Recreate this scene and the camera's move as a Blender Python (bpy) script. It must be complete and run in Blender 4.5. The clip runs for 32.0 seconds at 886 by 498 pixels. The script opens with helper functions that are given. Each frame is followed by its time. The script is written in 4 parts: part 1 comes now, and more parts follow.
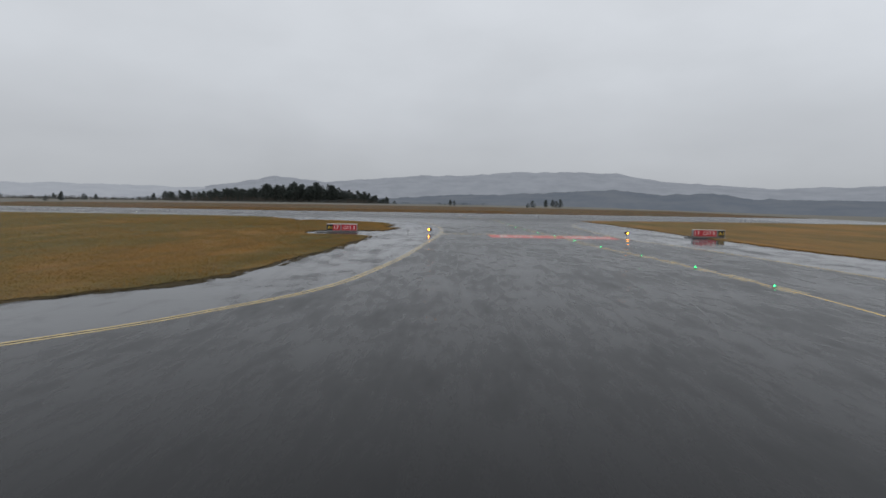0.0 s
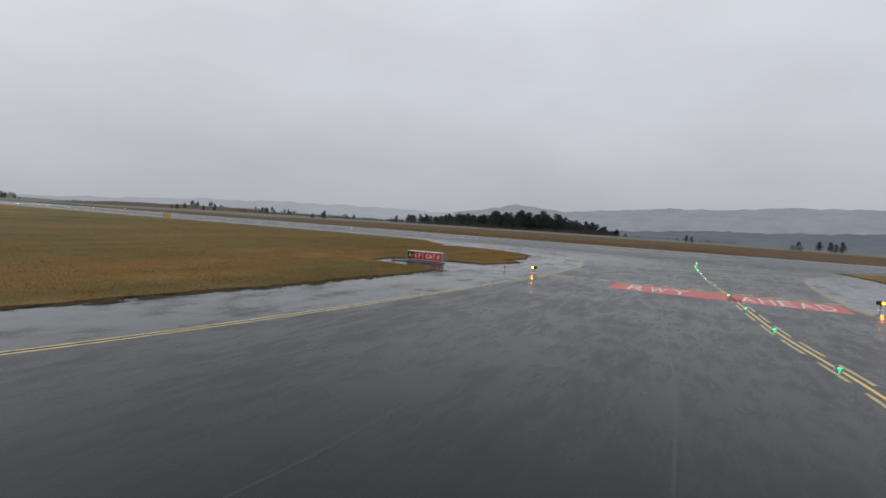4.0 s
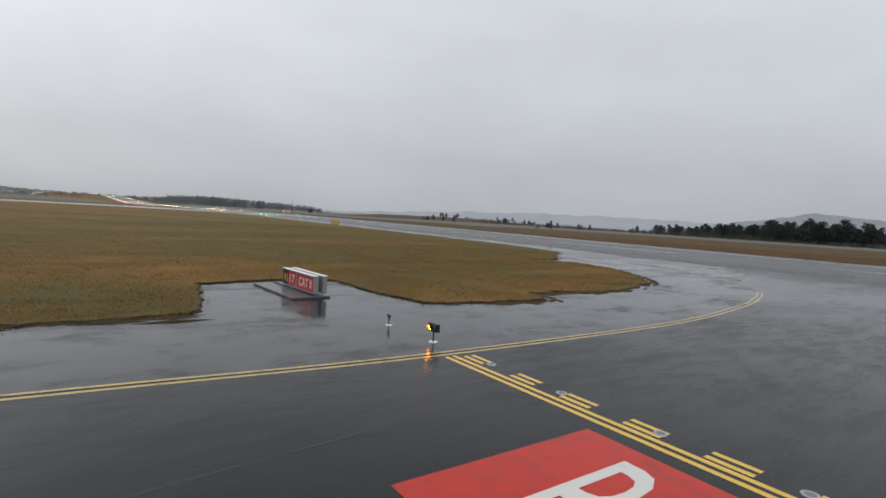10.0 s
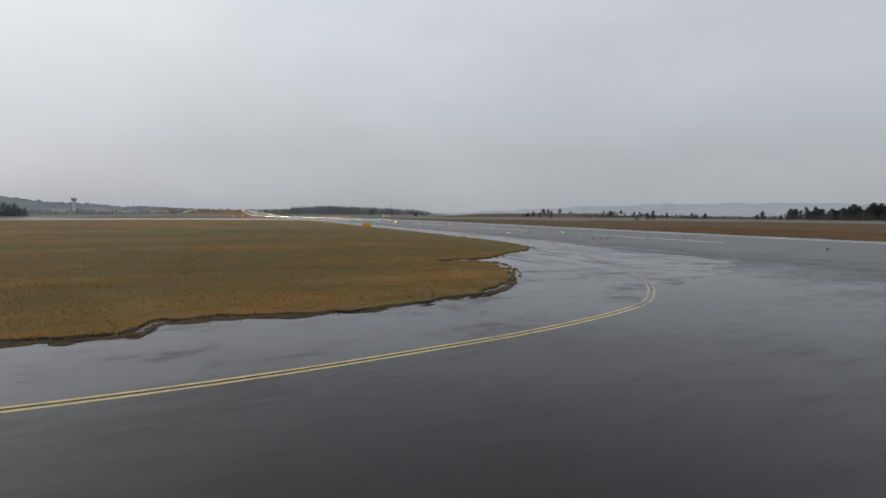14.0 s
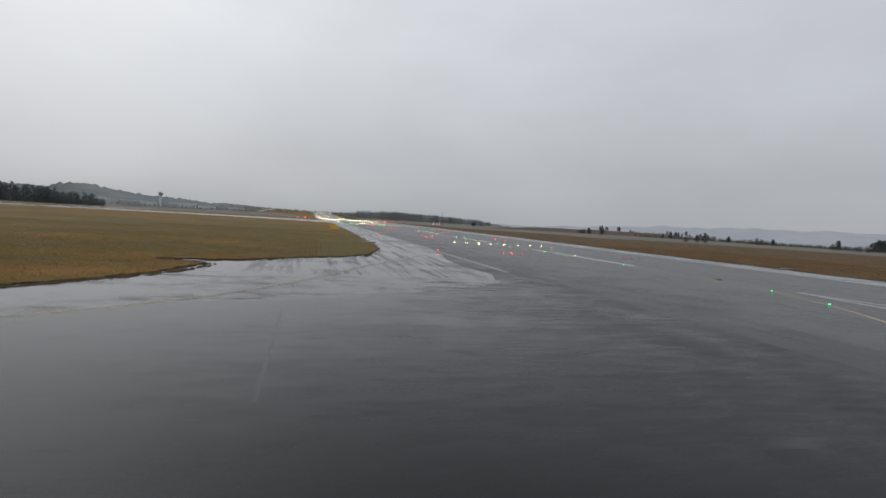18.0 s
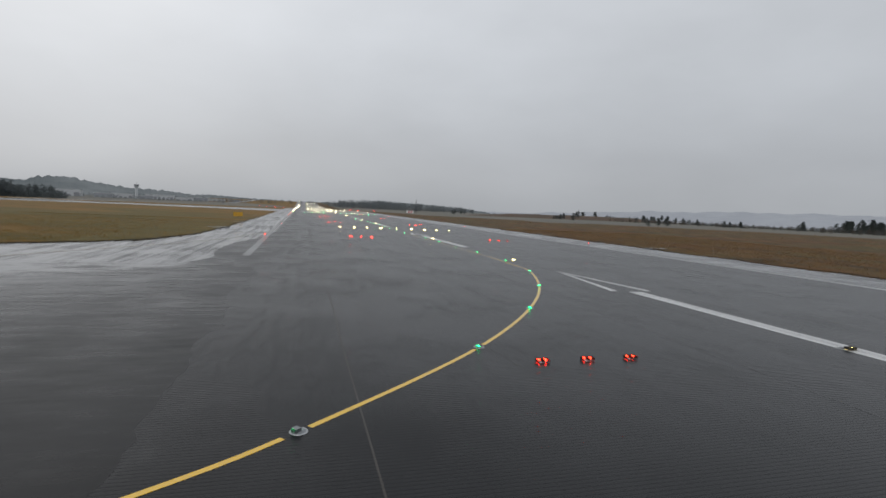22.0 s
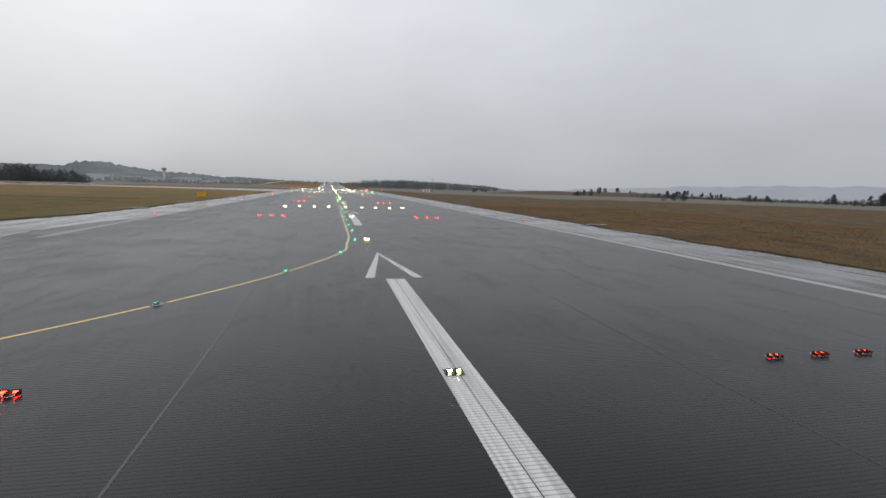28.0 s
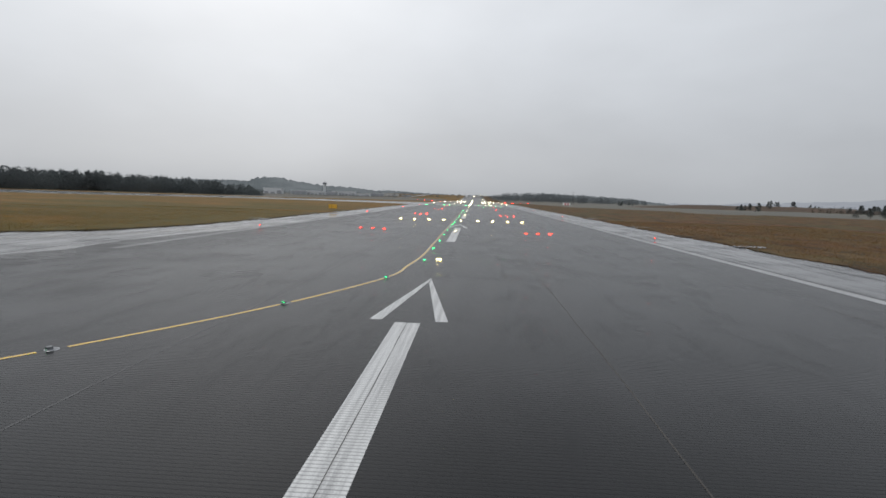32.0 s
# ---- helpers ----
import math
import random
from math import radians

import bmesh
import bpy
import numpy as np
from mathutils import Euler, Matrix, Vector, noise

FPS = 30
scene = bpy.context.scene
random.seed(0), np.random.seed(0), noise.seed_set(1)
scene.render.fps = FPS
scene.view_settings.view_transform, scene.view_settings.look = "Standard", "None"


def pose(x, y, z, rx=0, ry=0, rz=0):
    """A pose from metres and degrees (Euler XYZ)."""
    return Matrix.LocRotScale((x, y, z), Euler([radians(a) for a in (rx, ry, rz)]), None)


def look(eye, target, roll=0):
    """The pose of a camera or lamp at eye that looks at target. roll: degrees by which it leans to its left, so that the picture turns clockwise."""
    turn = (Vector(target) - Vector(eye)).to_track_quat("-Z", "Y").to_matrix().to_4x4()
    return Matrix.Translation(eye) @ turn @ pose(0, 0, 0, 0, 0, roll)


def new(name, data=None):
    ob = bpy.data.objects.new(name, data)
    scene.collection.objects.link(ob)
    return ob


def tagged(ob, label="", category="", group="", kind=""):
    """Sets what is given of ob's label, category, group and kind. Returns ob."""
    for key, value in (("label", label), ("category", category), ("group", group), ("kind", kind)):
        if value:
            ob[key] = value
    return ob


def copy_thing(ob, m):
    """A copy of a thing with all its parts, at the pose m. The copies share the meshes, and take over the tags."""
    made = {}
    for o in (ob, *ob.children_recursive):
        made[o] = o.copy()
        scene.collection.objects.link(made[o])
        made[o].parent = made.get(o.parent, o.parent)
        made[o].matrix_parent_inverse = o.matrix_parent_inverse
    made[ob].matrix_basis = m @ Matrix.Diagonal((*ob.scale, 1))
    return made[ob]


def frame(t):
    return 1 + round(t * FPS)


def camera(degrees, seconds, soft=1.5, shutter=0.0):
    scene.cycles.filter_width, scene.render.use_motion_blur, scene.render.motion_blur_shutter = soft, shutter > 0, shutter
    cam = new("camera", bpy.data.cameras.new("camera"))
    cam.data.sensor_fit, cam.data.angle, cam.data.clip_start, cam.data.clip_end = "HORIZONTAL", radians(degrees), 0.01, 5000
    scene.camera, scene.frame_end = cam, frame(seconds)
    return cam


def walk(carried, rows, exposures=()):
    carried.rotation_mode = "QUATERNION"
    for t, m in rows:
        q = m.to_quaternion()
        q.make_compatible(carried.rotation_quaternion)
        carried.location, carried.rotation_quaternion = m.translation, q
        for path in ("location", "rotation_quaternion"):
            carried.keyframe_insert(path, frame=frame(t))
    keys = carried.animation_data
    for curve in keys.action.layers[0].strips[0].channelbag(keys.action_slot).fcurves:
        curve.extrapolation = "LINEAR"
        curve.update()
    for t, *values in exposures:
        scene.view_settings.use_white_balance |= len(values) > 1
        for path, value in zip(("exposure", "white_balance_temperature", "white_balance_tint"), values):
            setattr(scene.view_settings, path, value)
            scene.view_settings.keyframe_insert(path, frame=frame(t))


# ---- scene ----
EYE = 4.359
cam = camera(81.21, 32.0, soft=1.6)
# seconds, east, north, heading, pitch, lean
WAY = [
    (0, -153.55, -21.20, -89.23, -5.36, -0.90),
    (1, -148.41, -24.60, -85.09, -2.29, -2.08),
    (2, -143.26, -27.77, -77.91, -2.70, -3.44),
    (3, -138.13, -30.50, -70.99, -3.61, -2.85),
    (3.5, -135.50, -31.64, -67.01, -3.17, -3.45),
    (5.5, -123.77, -34.43, -54.26, -3.40, -3.24),
    (6, -120.71, -34.55, -51.56, -2.93, -4.21),
    (7, -114.43, -34.43, -45.15, -2.71, -5.37),
    (8, -108.19, -33.94, -40.78, -3.26, -4.17),
    (9, -102.28, -33.41, -37.72, -3.09, -4.43),
    (10, -95.37, -33.09, -35.36, -3.53, -3.42),
    (11, -88.61, -32.92, -33.51, -3.89, -2.75),
    (12, -81.77, -33.06, -33.82, -3.05, -2.03),
    (12.5, -78.80, -33.20, -33.15, -2.42, -1.80),
    (13, -75.61, -33.28, -23.01, -0.05, -1.77),
    (14, -69.88, -33.70, -22.44, -4.01, -0.31),
    (14.5, -66.70, -34.10, -19.94, -1.80, -1.85),
    (16.5, -50.86, -35.91, -16.25, -4.83, -0.20),
    (17, -47.52, -35.95, -15.60, -4.87, -2.72),
    (18, -40.95, -36.10, -14.55, -3.10, -3.41),
    (19, -34.81, -36.39, -15.86, -4.59, -2.04),
    (20, -28.93, -36.24, -15.70, -2.78, -1.04),
    (21, -23.61, -36.15, -15.64, -4.19, -2.70),
    (22, -19.04, -36.07, -15.54, -4.33, -2.53),
    (23, -15.19, -36.07, -16.44, -7.39, -2.23),
    (23.5, -13.55, -36.03, -16.97, -8.47, -3.05),
    (24, -11.98, -35.96, -14.43, -11.05, -2.10),
    (25, -9.32, -35.81, -13.33, -7.60, -3.75),
    (26, -6.93, -35.51, -12.69, -7.47, -2.46),
    (26.5, -5.77, -35.33, -11.56, -7.40, -0.58),
    (28.5, -2.00, -33.13, -12.31, -6.17, -1.98),
    (29, -1.27, -32.36, -11.02, -5.21, -1.87),
    (30, 0.14, -30.82, -7.39, -4.89, -2.03),
    (31, 1.39, -29.08, -2.05, -4.24, -1.98),
    (32, 2.33, -27.15, 3.26, -5.79, -1.75),
]


def pilot(x, y, yaw, pitch, lean):
    a, b = radians(yaw), radians(pitch)
    way = Vector((-math.sin(a) * math.cos(b), math.cos(a) * math.cos(b), math.sin(b)))
    eye = Vector((x, y, EYE))
    return look(eye, eye + way, -lean)


walk(cam, [(t, pilot(*r)) for t, *r in WAY], [(0.0, 0.07), (10.0, 0.07), (12.0, 0.04), (14.0, -0.10), (18.0, -0.10), (20.0, -0.11), (23.0, -0.14), (24.2, 0.0), (26.0, 0.06), (32.0, 0.02)])

# ---- sky and light ----
world = bpy.data.worlds.new("overcast_sky")
scene.world = world
world.use_nodes = True
SUN_UP, SUN_ROT = radians(38), radians(-25)


def build_sky():
    nt = world.node_tree
    nt.nodes.clear()
    n, l = nt.nodes.new, nt.links.new
    out, bg = n("ShaderNodeOutputWorld"), n("ShaderNodeBackground")
    sky = n("ShaderNodeTexSky")
    sky.sky_type, sky.sun_disc = "NISHITA", False
    sky.sun_elevation, sky.sun_rotation = SUN_UP, SUN_ROT
    sky.air_density, sky.dust_density = 1.0, 4.0
    sat = n("ShaderNodeHueSaturation")
    sat.inputs["Saturation"].default_value = 0.25
    sat.inputs["Value"].default_value = 0.10
    l(sky.outputs[0], sat.inputs["Color"])
    geo = n("ShaderNodeTexCoord")
    sep = n("ShaderNodeSeparateXYZ")
    l(geo.outputs["Generated"], sep.inputs[0])
    ramp = n("ShaderNodeValToRGB")
    e = ramp.color_ramp.elements
    e[0].position, e[0].color = 0.0, (0.462, 0.485, 0.516, 1)
    e[1].position, e[1].color = 0.55, (0.785, 0.82, 0.872, 1)
    m = e.new(0.10)
    m.color = (0.491, 0.515, 0.552, 1)
    m = e.new(0.22)
    m.color = (0.618, 0.65, 0.695, 1)
    l(sep.outputs["Z"], ramp.inputs[0])
    # slow cloud banks, stretched flat along the horizon
    mp = n("ShaderNodeMapping")
    mp.inputs["Scale"].default_value = (1.8, 1.8, 4.0)
    l(geo.outputs["Generated"], mp.inputs[0])
    cl = n("ShaderNodeTexNoise")
    cl.inputs["Scale"].default_value, cl.inputs["Detail"].default_value = 1.4, 5.0
    l(mp.outputs[0], cl.inputs["Vector"])
    cr = n("ShaderNodeMapRange")
    cr.inputs[1].default_value, cr.inputs[2].default_value = 0.3, 0.7
    cr.inputs[3].default_value, cr.inputs[4].default_value = 0.92, 1.07
    l(cl.outputs[0], cr.inputs[0])
    mul = n("ShaderNodeMix")
    mul.data_type, mul.blend_type = "RGBA", "MULTIPLY"
    mul.inputs[0].default_value = 1.0
    l(ramp.outputs[0], mul.inputs[6])
    l(cr.outputs[0], mul.inputs[7])
    mix = n("ShaderNodeMix")
    mix.data_type = "RGBA"
    mix.inputs[0].default_value = 0.86
    l(sat.outputs[0], mix.inputs[6])
    l(mul.outputs[2], mix.inputs[7])
    l(mix.outputs[2], bg.inputs["Color"])
    bg.inputs["Strength"].default_value = 1.0
    l(bg.outputs[0], out.inputs[0])


build_sky()
sun_data = bpy.data.lights.new("sun", "SUN")
sun_data.energy, sun_data.angle, sun_data.color = 0.5, radians(25), (1.0, 0.97, 0.93)
sun = new("sun", sun_data)
sun.rotation_euler = (radians(90) - SUN_UP, 0, SUN_ROT)

# ---- materials ----


class Mat:
    """Small builder of node materials in world metres."""

    def __init__(self, name, rough=0.6, metal=0.0, spec=0.5):
        self.m = bpy.data.materials.new(name)
        self.m.use_nodes = True
        self.t = self.m.node_tree
        self.b = self.t.nodes["Principled BSDF"]
        self.b.inputs["Roughness"].default_value = rough
        self.b.inputs["Metallic"].default_value = metal
        self.b.inputs["Specular IOR Level"].default_value = spec
        self.geo = self.t.nodes.new("ShaderNodeNewGeometry")

    def link(self, a, b):
        self.t.links.new(a, b)

    def pos(self, sx=1.0, sy=1.0, sz=1.0, rot=0.0):
        mp = self.t.nodes.new("ShaderNodeMapping")
        mp.inputs["Scale"].default_value = (sx, sy, sz)
        mp.inputs["Rotation"].default_value = (0, 0, rot)
        self.link(self.geo.outputs["Position"], mp.inputs[0])
        return mp.outputs[0]

    def noise(self, vec, scale, detail=4.0, rough=0.55):
        n = self.t.nodes.new("ShaderNodeTexNoise")
        n.inputs["Scale"].default_value = scale
        n.inputs["Detail"].default_value = detail
        n.inputs["Roughness"].default_value = rough
        self.link(vec, n.inputs["Vector"])
        return n.outputs[0]

    def wave(self, vec, scale):
        n = self.t.nodes.new("ShaderNodeTexWave")
        n.bands_direction = "Y"
        n.inputs["Scale"].default_value = scale
        n.inputs["Distortion"].default_value = 0.0
        self.link(vec, n.inputs["Vector"])
        return n.outputs[1]

    def remap(self, v, a, b, c, d):
        n = self.t.nodes.new("ShaderNodeMapRange")
        for i, q in enumerate((a, b, c, d)):
            n.inputs[i + 1].default_value = q
        self.link(v, n.inputs[0])
        return n.outputs[0]

    def math(self, op, a, b):
        n = self.t.nodes.new("ShaderNodeMath")
        n.operation = op
        for i, q in enumerate((a, b)):
            if isinstance(q, float):
                n.inputs[i].default_value = q
            else:
                self.link(q, n.inputs[i])
        return n.outputs[0]

    def mix(self, f, a, b, blend="MIX"):
        n = self.t.nodes.new("ShaderNodeMix")
        n.data_type, n.blend_type = "RGBA", blend
        if isinstance(f, float):
            n.inputs[0].default_value = f
        else:
            self.link(f, n.inputs[0])
        for i, q in ((6, a), (7, b)):
            if isinstance(q, tuple):
                n.inputs[i].default_value = (*q, 1)
            else:
                self.link(q, n.inputs[i])
        return n.outputs[2]

    def color(self, c):
        if isinstance(c, tuple):
            self.b.inputs["Base Color"].default_value = (*c, 1)
        else:
            self.link(c, self.b.inputs["Base Color"])
        return self

    def rough(self, v):
        self.link(v, self.b.inputs["Roughness"])
        return self

    def bump(self, v, strength=0.3, distance=0.01):
        n = self.t.nodes.new("ShaderNodeBump")
        n.inputs["Strength"].default_value = strength
        n.inputs["Distance"].default_value = distance
        self.link(v, n.inputs["Height"])
        self.link(n.outputs[0], self.b.inputs["Normal"])
        return self

    def glow(self, c, s):
        self.b.inputs["Emission Color"].default_value = (*c, 1)
        self.b.inputs["Emission Strength"].default_value = s
        return self


def plain(name, c, rough=0.6, metal=0.0, vary=0.15):
    m = Mat(name, rough, metal)
    n = m.noise(m.pos(), 9.0, 5.0)
    d = tuple(q * (1 - vary) for q in c)
    m.color(m.mix(m.remap(n, 0.35, 0.65, 0, 1), c, d))
    m.bump(m.noise(m.pos(), 60.0), 0.1, 0.004)
    return m.m


def asphalt(name, dry, rough_dry, rough_wet, flow, flood, groove=False, gloss=0.2, soft=0.11, pool=None, fine=(0.5, 0.7), drain=None):
    """Rained-on asphalt: aggregate grain, rubber streaks along the way, and standing water over a share (flood) of it."""
    m = Mat(name, 0.4, 0.0, gloss)
    grain = m.noise(m.pos(), 70.0, 3.0, 0.7)
    patch = m.noise(m.pos(0.35, 0.35), 0.5, 5.0)
    streak = m.noise(m.pos(*flow), 1.0, 5.0, 0.6)
    ripple = m.noise(m.pos(*fine), 1.0, 6.0, 0.68)
    c = m.mix(m.remap(patch, 0.35, 0.65, 0, 1), tuple(q * 0.75 for q in dry), tuple(q * 1.25 for q in dry))
    c = m.mix(m.remap(grain, 0.3, 0.75, 0.0, 0.5), c, tuple(q * 2.2 for q in dry))
    c = m.mix(m.remap(streak, 0.4, 0.7, 0.0, 0.35), c, tuple(q * 0.5 for q in dry))
    mask = m.math("ADD", m.math("MULTIPLY", patch, 0.30), m.math("ADD", m.math("MULTIPLY", streak, 0.28), m.math("MULTIPLY", ripple, 0.42)))
    if pool:
        far = m.t.nodes.new("ShaderNodeVectorMath")
        far.operation = "DISTANCE"
        far.inputs[1].default_value = (pool[0], pool[1], 0)
        m.link(m.geo.outputs["Position"], far.inputs[0])
        mask = m.math("ADD", mask, m.remap(far.outputs["Value"], pool[2], pool[3], 0.20, 0.0))
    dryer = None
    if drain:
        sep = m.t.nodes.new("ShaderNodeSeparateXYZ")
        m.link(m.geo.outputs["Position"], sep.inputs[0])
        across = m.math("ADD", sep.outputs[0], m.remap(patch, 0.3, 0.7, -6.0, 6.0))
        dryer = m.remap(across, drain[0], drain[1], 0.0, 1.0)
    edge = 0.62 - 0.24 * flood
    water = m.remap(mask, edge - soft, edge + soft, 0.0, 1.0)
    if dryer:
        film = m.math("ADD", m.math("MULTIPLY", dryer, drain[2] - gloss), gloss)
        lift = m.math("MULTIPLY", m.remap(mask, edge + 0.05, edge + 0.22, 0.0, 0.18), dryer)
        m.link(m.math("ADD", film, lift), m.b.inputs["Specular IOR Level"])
    r = m.math("ADD", m.math("MULTIPLY", water, rough_wet - rough_dry), rough_dry)
    r = m.math("ADD", r, m.remap(grain, 0.3, 0.7, -0.02, 0.04))
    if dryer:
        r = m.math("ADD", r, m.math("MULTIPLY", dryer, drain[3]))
    h = m.math("MULTIPLY", grain, 0.5)
    if groove:
        w = m.remap(m.wave(m.pos(), 2.73), 0.0, 0.30, 0.0, 1.0)
        c = m.mix(m.math("MULTIPLY", m.math("SUBTRACT", 1.0, w), 0.30), c, (0.008, 0.008, 0.009))
        h = m.math("ADD", h, w)
        r = m.math("ADD", r, m.math("MULTIPLY", m.math("SUBTRACT", 1.0, w), 0.15))
    m.color(c).rough(r).bump(h, 0.17 if groove else 0.16, 0.006)
    return m.m


def paint(name, c, under=(0.05, 0.05, 0.055), wear=(0.52, 0.72), stretch=(6.0, 0.25), groove=False, rough=0.28, gloss=0.14):
    """Road paint, worn through to the asphalt in streaks."""
    m = Mat(name, rough, 0.0, gloss)
    s = m.noise(m.pos(*stretch), 1.0, 5.0, 0.6)
    g = m.noise(m.pos(), 40.0, 4.0, 0.7)
    f = m.remap(m.math("ADD", m.math("MULTIPLY", s, 0.6), m.math("MULTIPLY", g, 0.4)), wear[0], wear[1], 0.0, 0.8)
    col = m.mix(f, c, under)
    if groove:
        w = m.remap(m.wave(m.pos(), 2.73), 0.0, 0.22, 0.0, 1.0)
        col = m.mix(m.math("MULTIPLY", m.math("SUBTRACT", 1.0, w), 0.55), col, (0.03, 0.03, 0.03))
    m.color(col).bump(g, 0.15, 0.004)
    return m.m


def turf(name, a, b, c, band=None, lush=None):
    m = Mat(name, 0.85, 0.0, 0.25)
    big = m.noise(m.pos(0.7, 1.3, 1.0, 0.5), 0.045, 4.0)
    mid = m.noise(m.pos(), 0.55, 6.0, 0.65)
    fine = m.noise(m.pos(), 9.0, 4.0, 0.7)
    col = m.mix(m.remap(big, 0.43, 0.57, 0, 1), a, b)
    col = m.mix(m.remap(mid, 0.46, 0.68, 0, 0.6), col, c)
    dark = m.noise(m.pos(0.5, 1.2), 0.22, 5.0, 0.6)
    col = m.mix(m.remap(dark, 0.50, 0.68, 0, 0.5), col, tuple(q * 0.55 for q in b))
    col = m.mix(m.remap(fine, 0.40, 0.7, 0.0, 0.5), col, tuple(q * 0.38 for q in a))
    if lush:
        far = m.t.nodes.new("ShaderNodeVectorMath")
        far.operation = "DISTANCE"
        far.inputs[1].default_value = (lush[0], lush[1], 0)
        m.link(m.geo.outputs["Position"], far.inputs[0])
        near = m.math("ADD", m.remap(far.outputs["Value"], lush[2], lush[3], 0.35, -0.35), m.remap(big, 0.3, 0.7, 0.0, 1.0))
        col = m.mix(m.remap(near, 0.4, 0.8, 0.0, 0.75), col, m.mix(m.remap(mid, 0.4, 0.6, 0.0, 1.0), (0.098, 0.090, 0.025), (0.086, 0.070, 0.019)))
    mown = m.noise(m.pos(0.03, 0.28, 1.0, 0.12), 1.0, 5.0, 0.6)
    col = m.mix(m.remap(mown, 0.50, 0.64, 0.0, 0.55), col, tuple(q * 0.62 for q in b))
    col = m.mix(m.remap(mown, 0.44, 0.34, 0.0, 0.35), col, tuple(q * 1.25 for q in a))
    if band:
        lines = m.noise(m.pos(*band), 1.0, 5.0, 0.65)
        col = m.mix(m.remap(lines, 0.44, 0.58, 0.0, 0.75), col, tuple(q * 1.15 for q in c))
        col = m.mix(m.remap(lines, 0.46, 0.34, 0.0, 0.6), col, b)
    m.color(col).bump(m.math("ADD", fine, m.math("MULTIPLY", mid, 2.0)), 0.9, 0.08)
    return m.m


def heath(name):
    """Rough moor: rust sedge, pale straw, olive moss and dark heather in drifts."""
    m = Mat(name, 0.9, 0.0, 0.2)
    drift = m.noise(m.pos(0.10, 0.035), 1.0, 5.0, 0.6)
    clump = m.noise(m.pos(0.30, 0.13), 1.0, 6.0, 0.68)
    speck = m.noise(m.pos(), 5.0, 4.0, 0.7)
    col = m.mix(m.remap(drift, 0.42, 0.58, 0, 1), (0.150, 0.072, 0.028), (0.112, 0.086, 0.034))
    col = m.mix(m.remap(clump, 0.46, 0.60, 0, 0.85), col, (0.040, 0.029, 0.018))
    straw = m.noise(m.pos(0.35, 0.12, 1.0, 0.3), 1.0, 6.0, 0.7)
    col = m.mix(m.remap(straw, 0.55, 0.68, 0, 0.7), col, (0.210, 0.150, 0.075))
    col = m.mix(m.remap(speck, 0.45, 0.7, 0, 0.55), col, (0.040, 0.028, 0.018))
    m.color(col).bump(m.math("ADD", speck, m.math("MULTIPLY", clump, 3.0)), 1.0, 0.15)
    return m.m


def lamp(name, c, s):
    m = Mat(name, 0.2)
    m.color(tuple(min(1.0, q) for q in c)).glow(c, s)
    return m.m


def leaf(name, a, b):
    m = Mat(name, 0.7, 0.0, 0.2)
    n = m.noise(m.pos(), 0.35, 3.0)
    col = m.mix(m.remap(n, 0.35, 0.65, 0, 1), a, b)
    m.color(col)
    through_light, both, out = m.t.nodes.new("ShaderNodeBsdfTranslucent"), m.t.nodes.new("ShaderNodeMixShader"), m.t.nodes["Material Output"]
    m.link(col, through_light.inputs["Color"])
    both.inputs[0].default_value = 0.45
    m.link(m.b.outputs[0], both.inputs[1])
    m.link(through_light.outputs[0], both.inputs[2])
    m.link(both.outputs[0], out.inputs["Surface"])
    return m.m


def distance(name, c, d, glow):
    """Far slopes, with rain haze painted on as pale colour and an even glow."""
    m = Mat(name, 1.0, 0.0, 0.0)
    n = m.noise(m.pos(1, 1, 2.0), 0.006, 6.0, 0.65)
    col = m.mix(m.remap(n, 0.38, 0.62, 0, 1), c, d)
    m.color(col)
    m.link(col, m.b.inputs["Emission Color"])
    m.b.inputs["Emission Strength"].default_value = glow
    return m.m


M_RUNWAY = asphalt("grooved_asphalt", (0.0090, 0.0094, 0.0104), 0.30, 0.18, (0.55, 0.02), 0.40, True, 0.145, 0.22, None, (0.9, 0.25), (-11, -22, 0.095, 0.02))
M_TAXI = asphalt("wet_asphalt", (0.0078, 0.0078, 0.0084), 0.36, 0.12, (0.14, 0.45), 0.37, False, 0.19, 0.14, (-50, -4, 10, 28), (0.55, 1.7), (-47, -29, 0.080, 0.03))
M_SHOULDER = asphalt("flooded_asphalt", (0.022, 0.022, 0.024), 0.38, 0.05, (0.10, 0.45), 0.62, False, 0.29, 0.07)
M_APRON = asphalt("streaked_wet_asphalt", (0.024, 0.024, 0.026), 0.38, 0.07, (0.7, 0.03), 0.60, False, 0.34, 0.06, None, (1.6, 0.06))
M_JOINT = plain("joint_sealant", (0.033, 0.033, 0.035), 0.40, 0.0, 0.5)
M_TRACK = asphalt("wet_track", (0.016, 0.016, 0.017), 0.32, 0.14, (0.3, 0.3), 0.40, False, 0.20, 0.12)
M_WHITE = paint("worn_white_paint", (0.66, 0.66, 0.65), wear=(0.44, 0.72), stretch=(7.0, 0.12), groove=True)
M_STRIPE = paint("white_stripe_paint", (0.42, 0.42, 0.42), wear=(0.40, 0.66))
M_STRIPE_WORN = paint("worn_stripe_paint", (0.30, 0.30, 0.30), wear=(0.34, 0.58))
M_YELLOW = paint("yellow_paint", (0.74, 0.45, 0.04), wear=(0.58, 0.8), stretch=(3, 3), rough=0.15, gloss=0.4)
M_PALE_YELLOW = paint("faded_yellow_paint", (0.52, 0.38, 0.13), wear=(0.46, 0.70), stretch=(2, 2), rough=0.16)
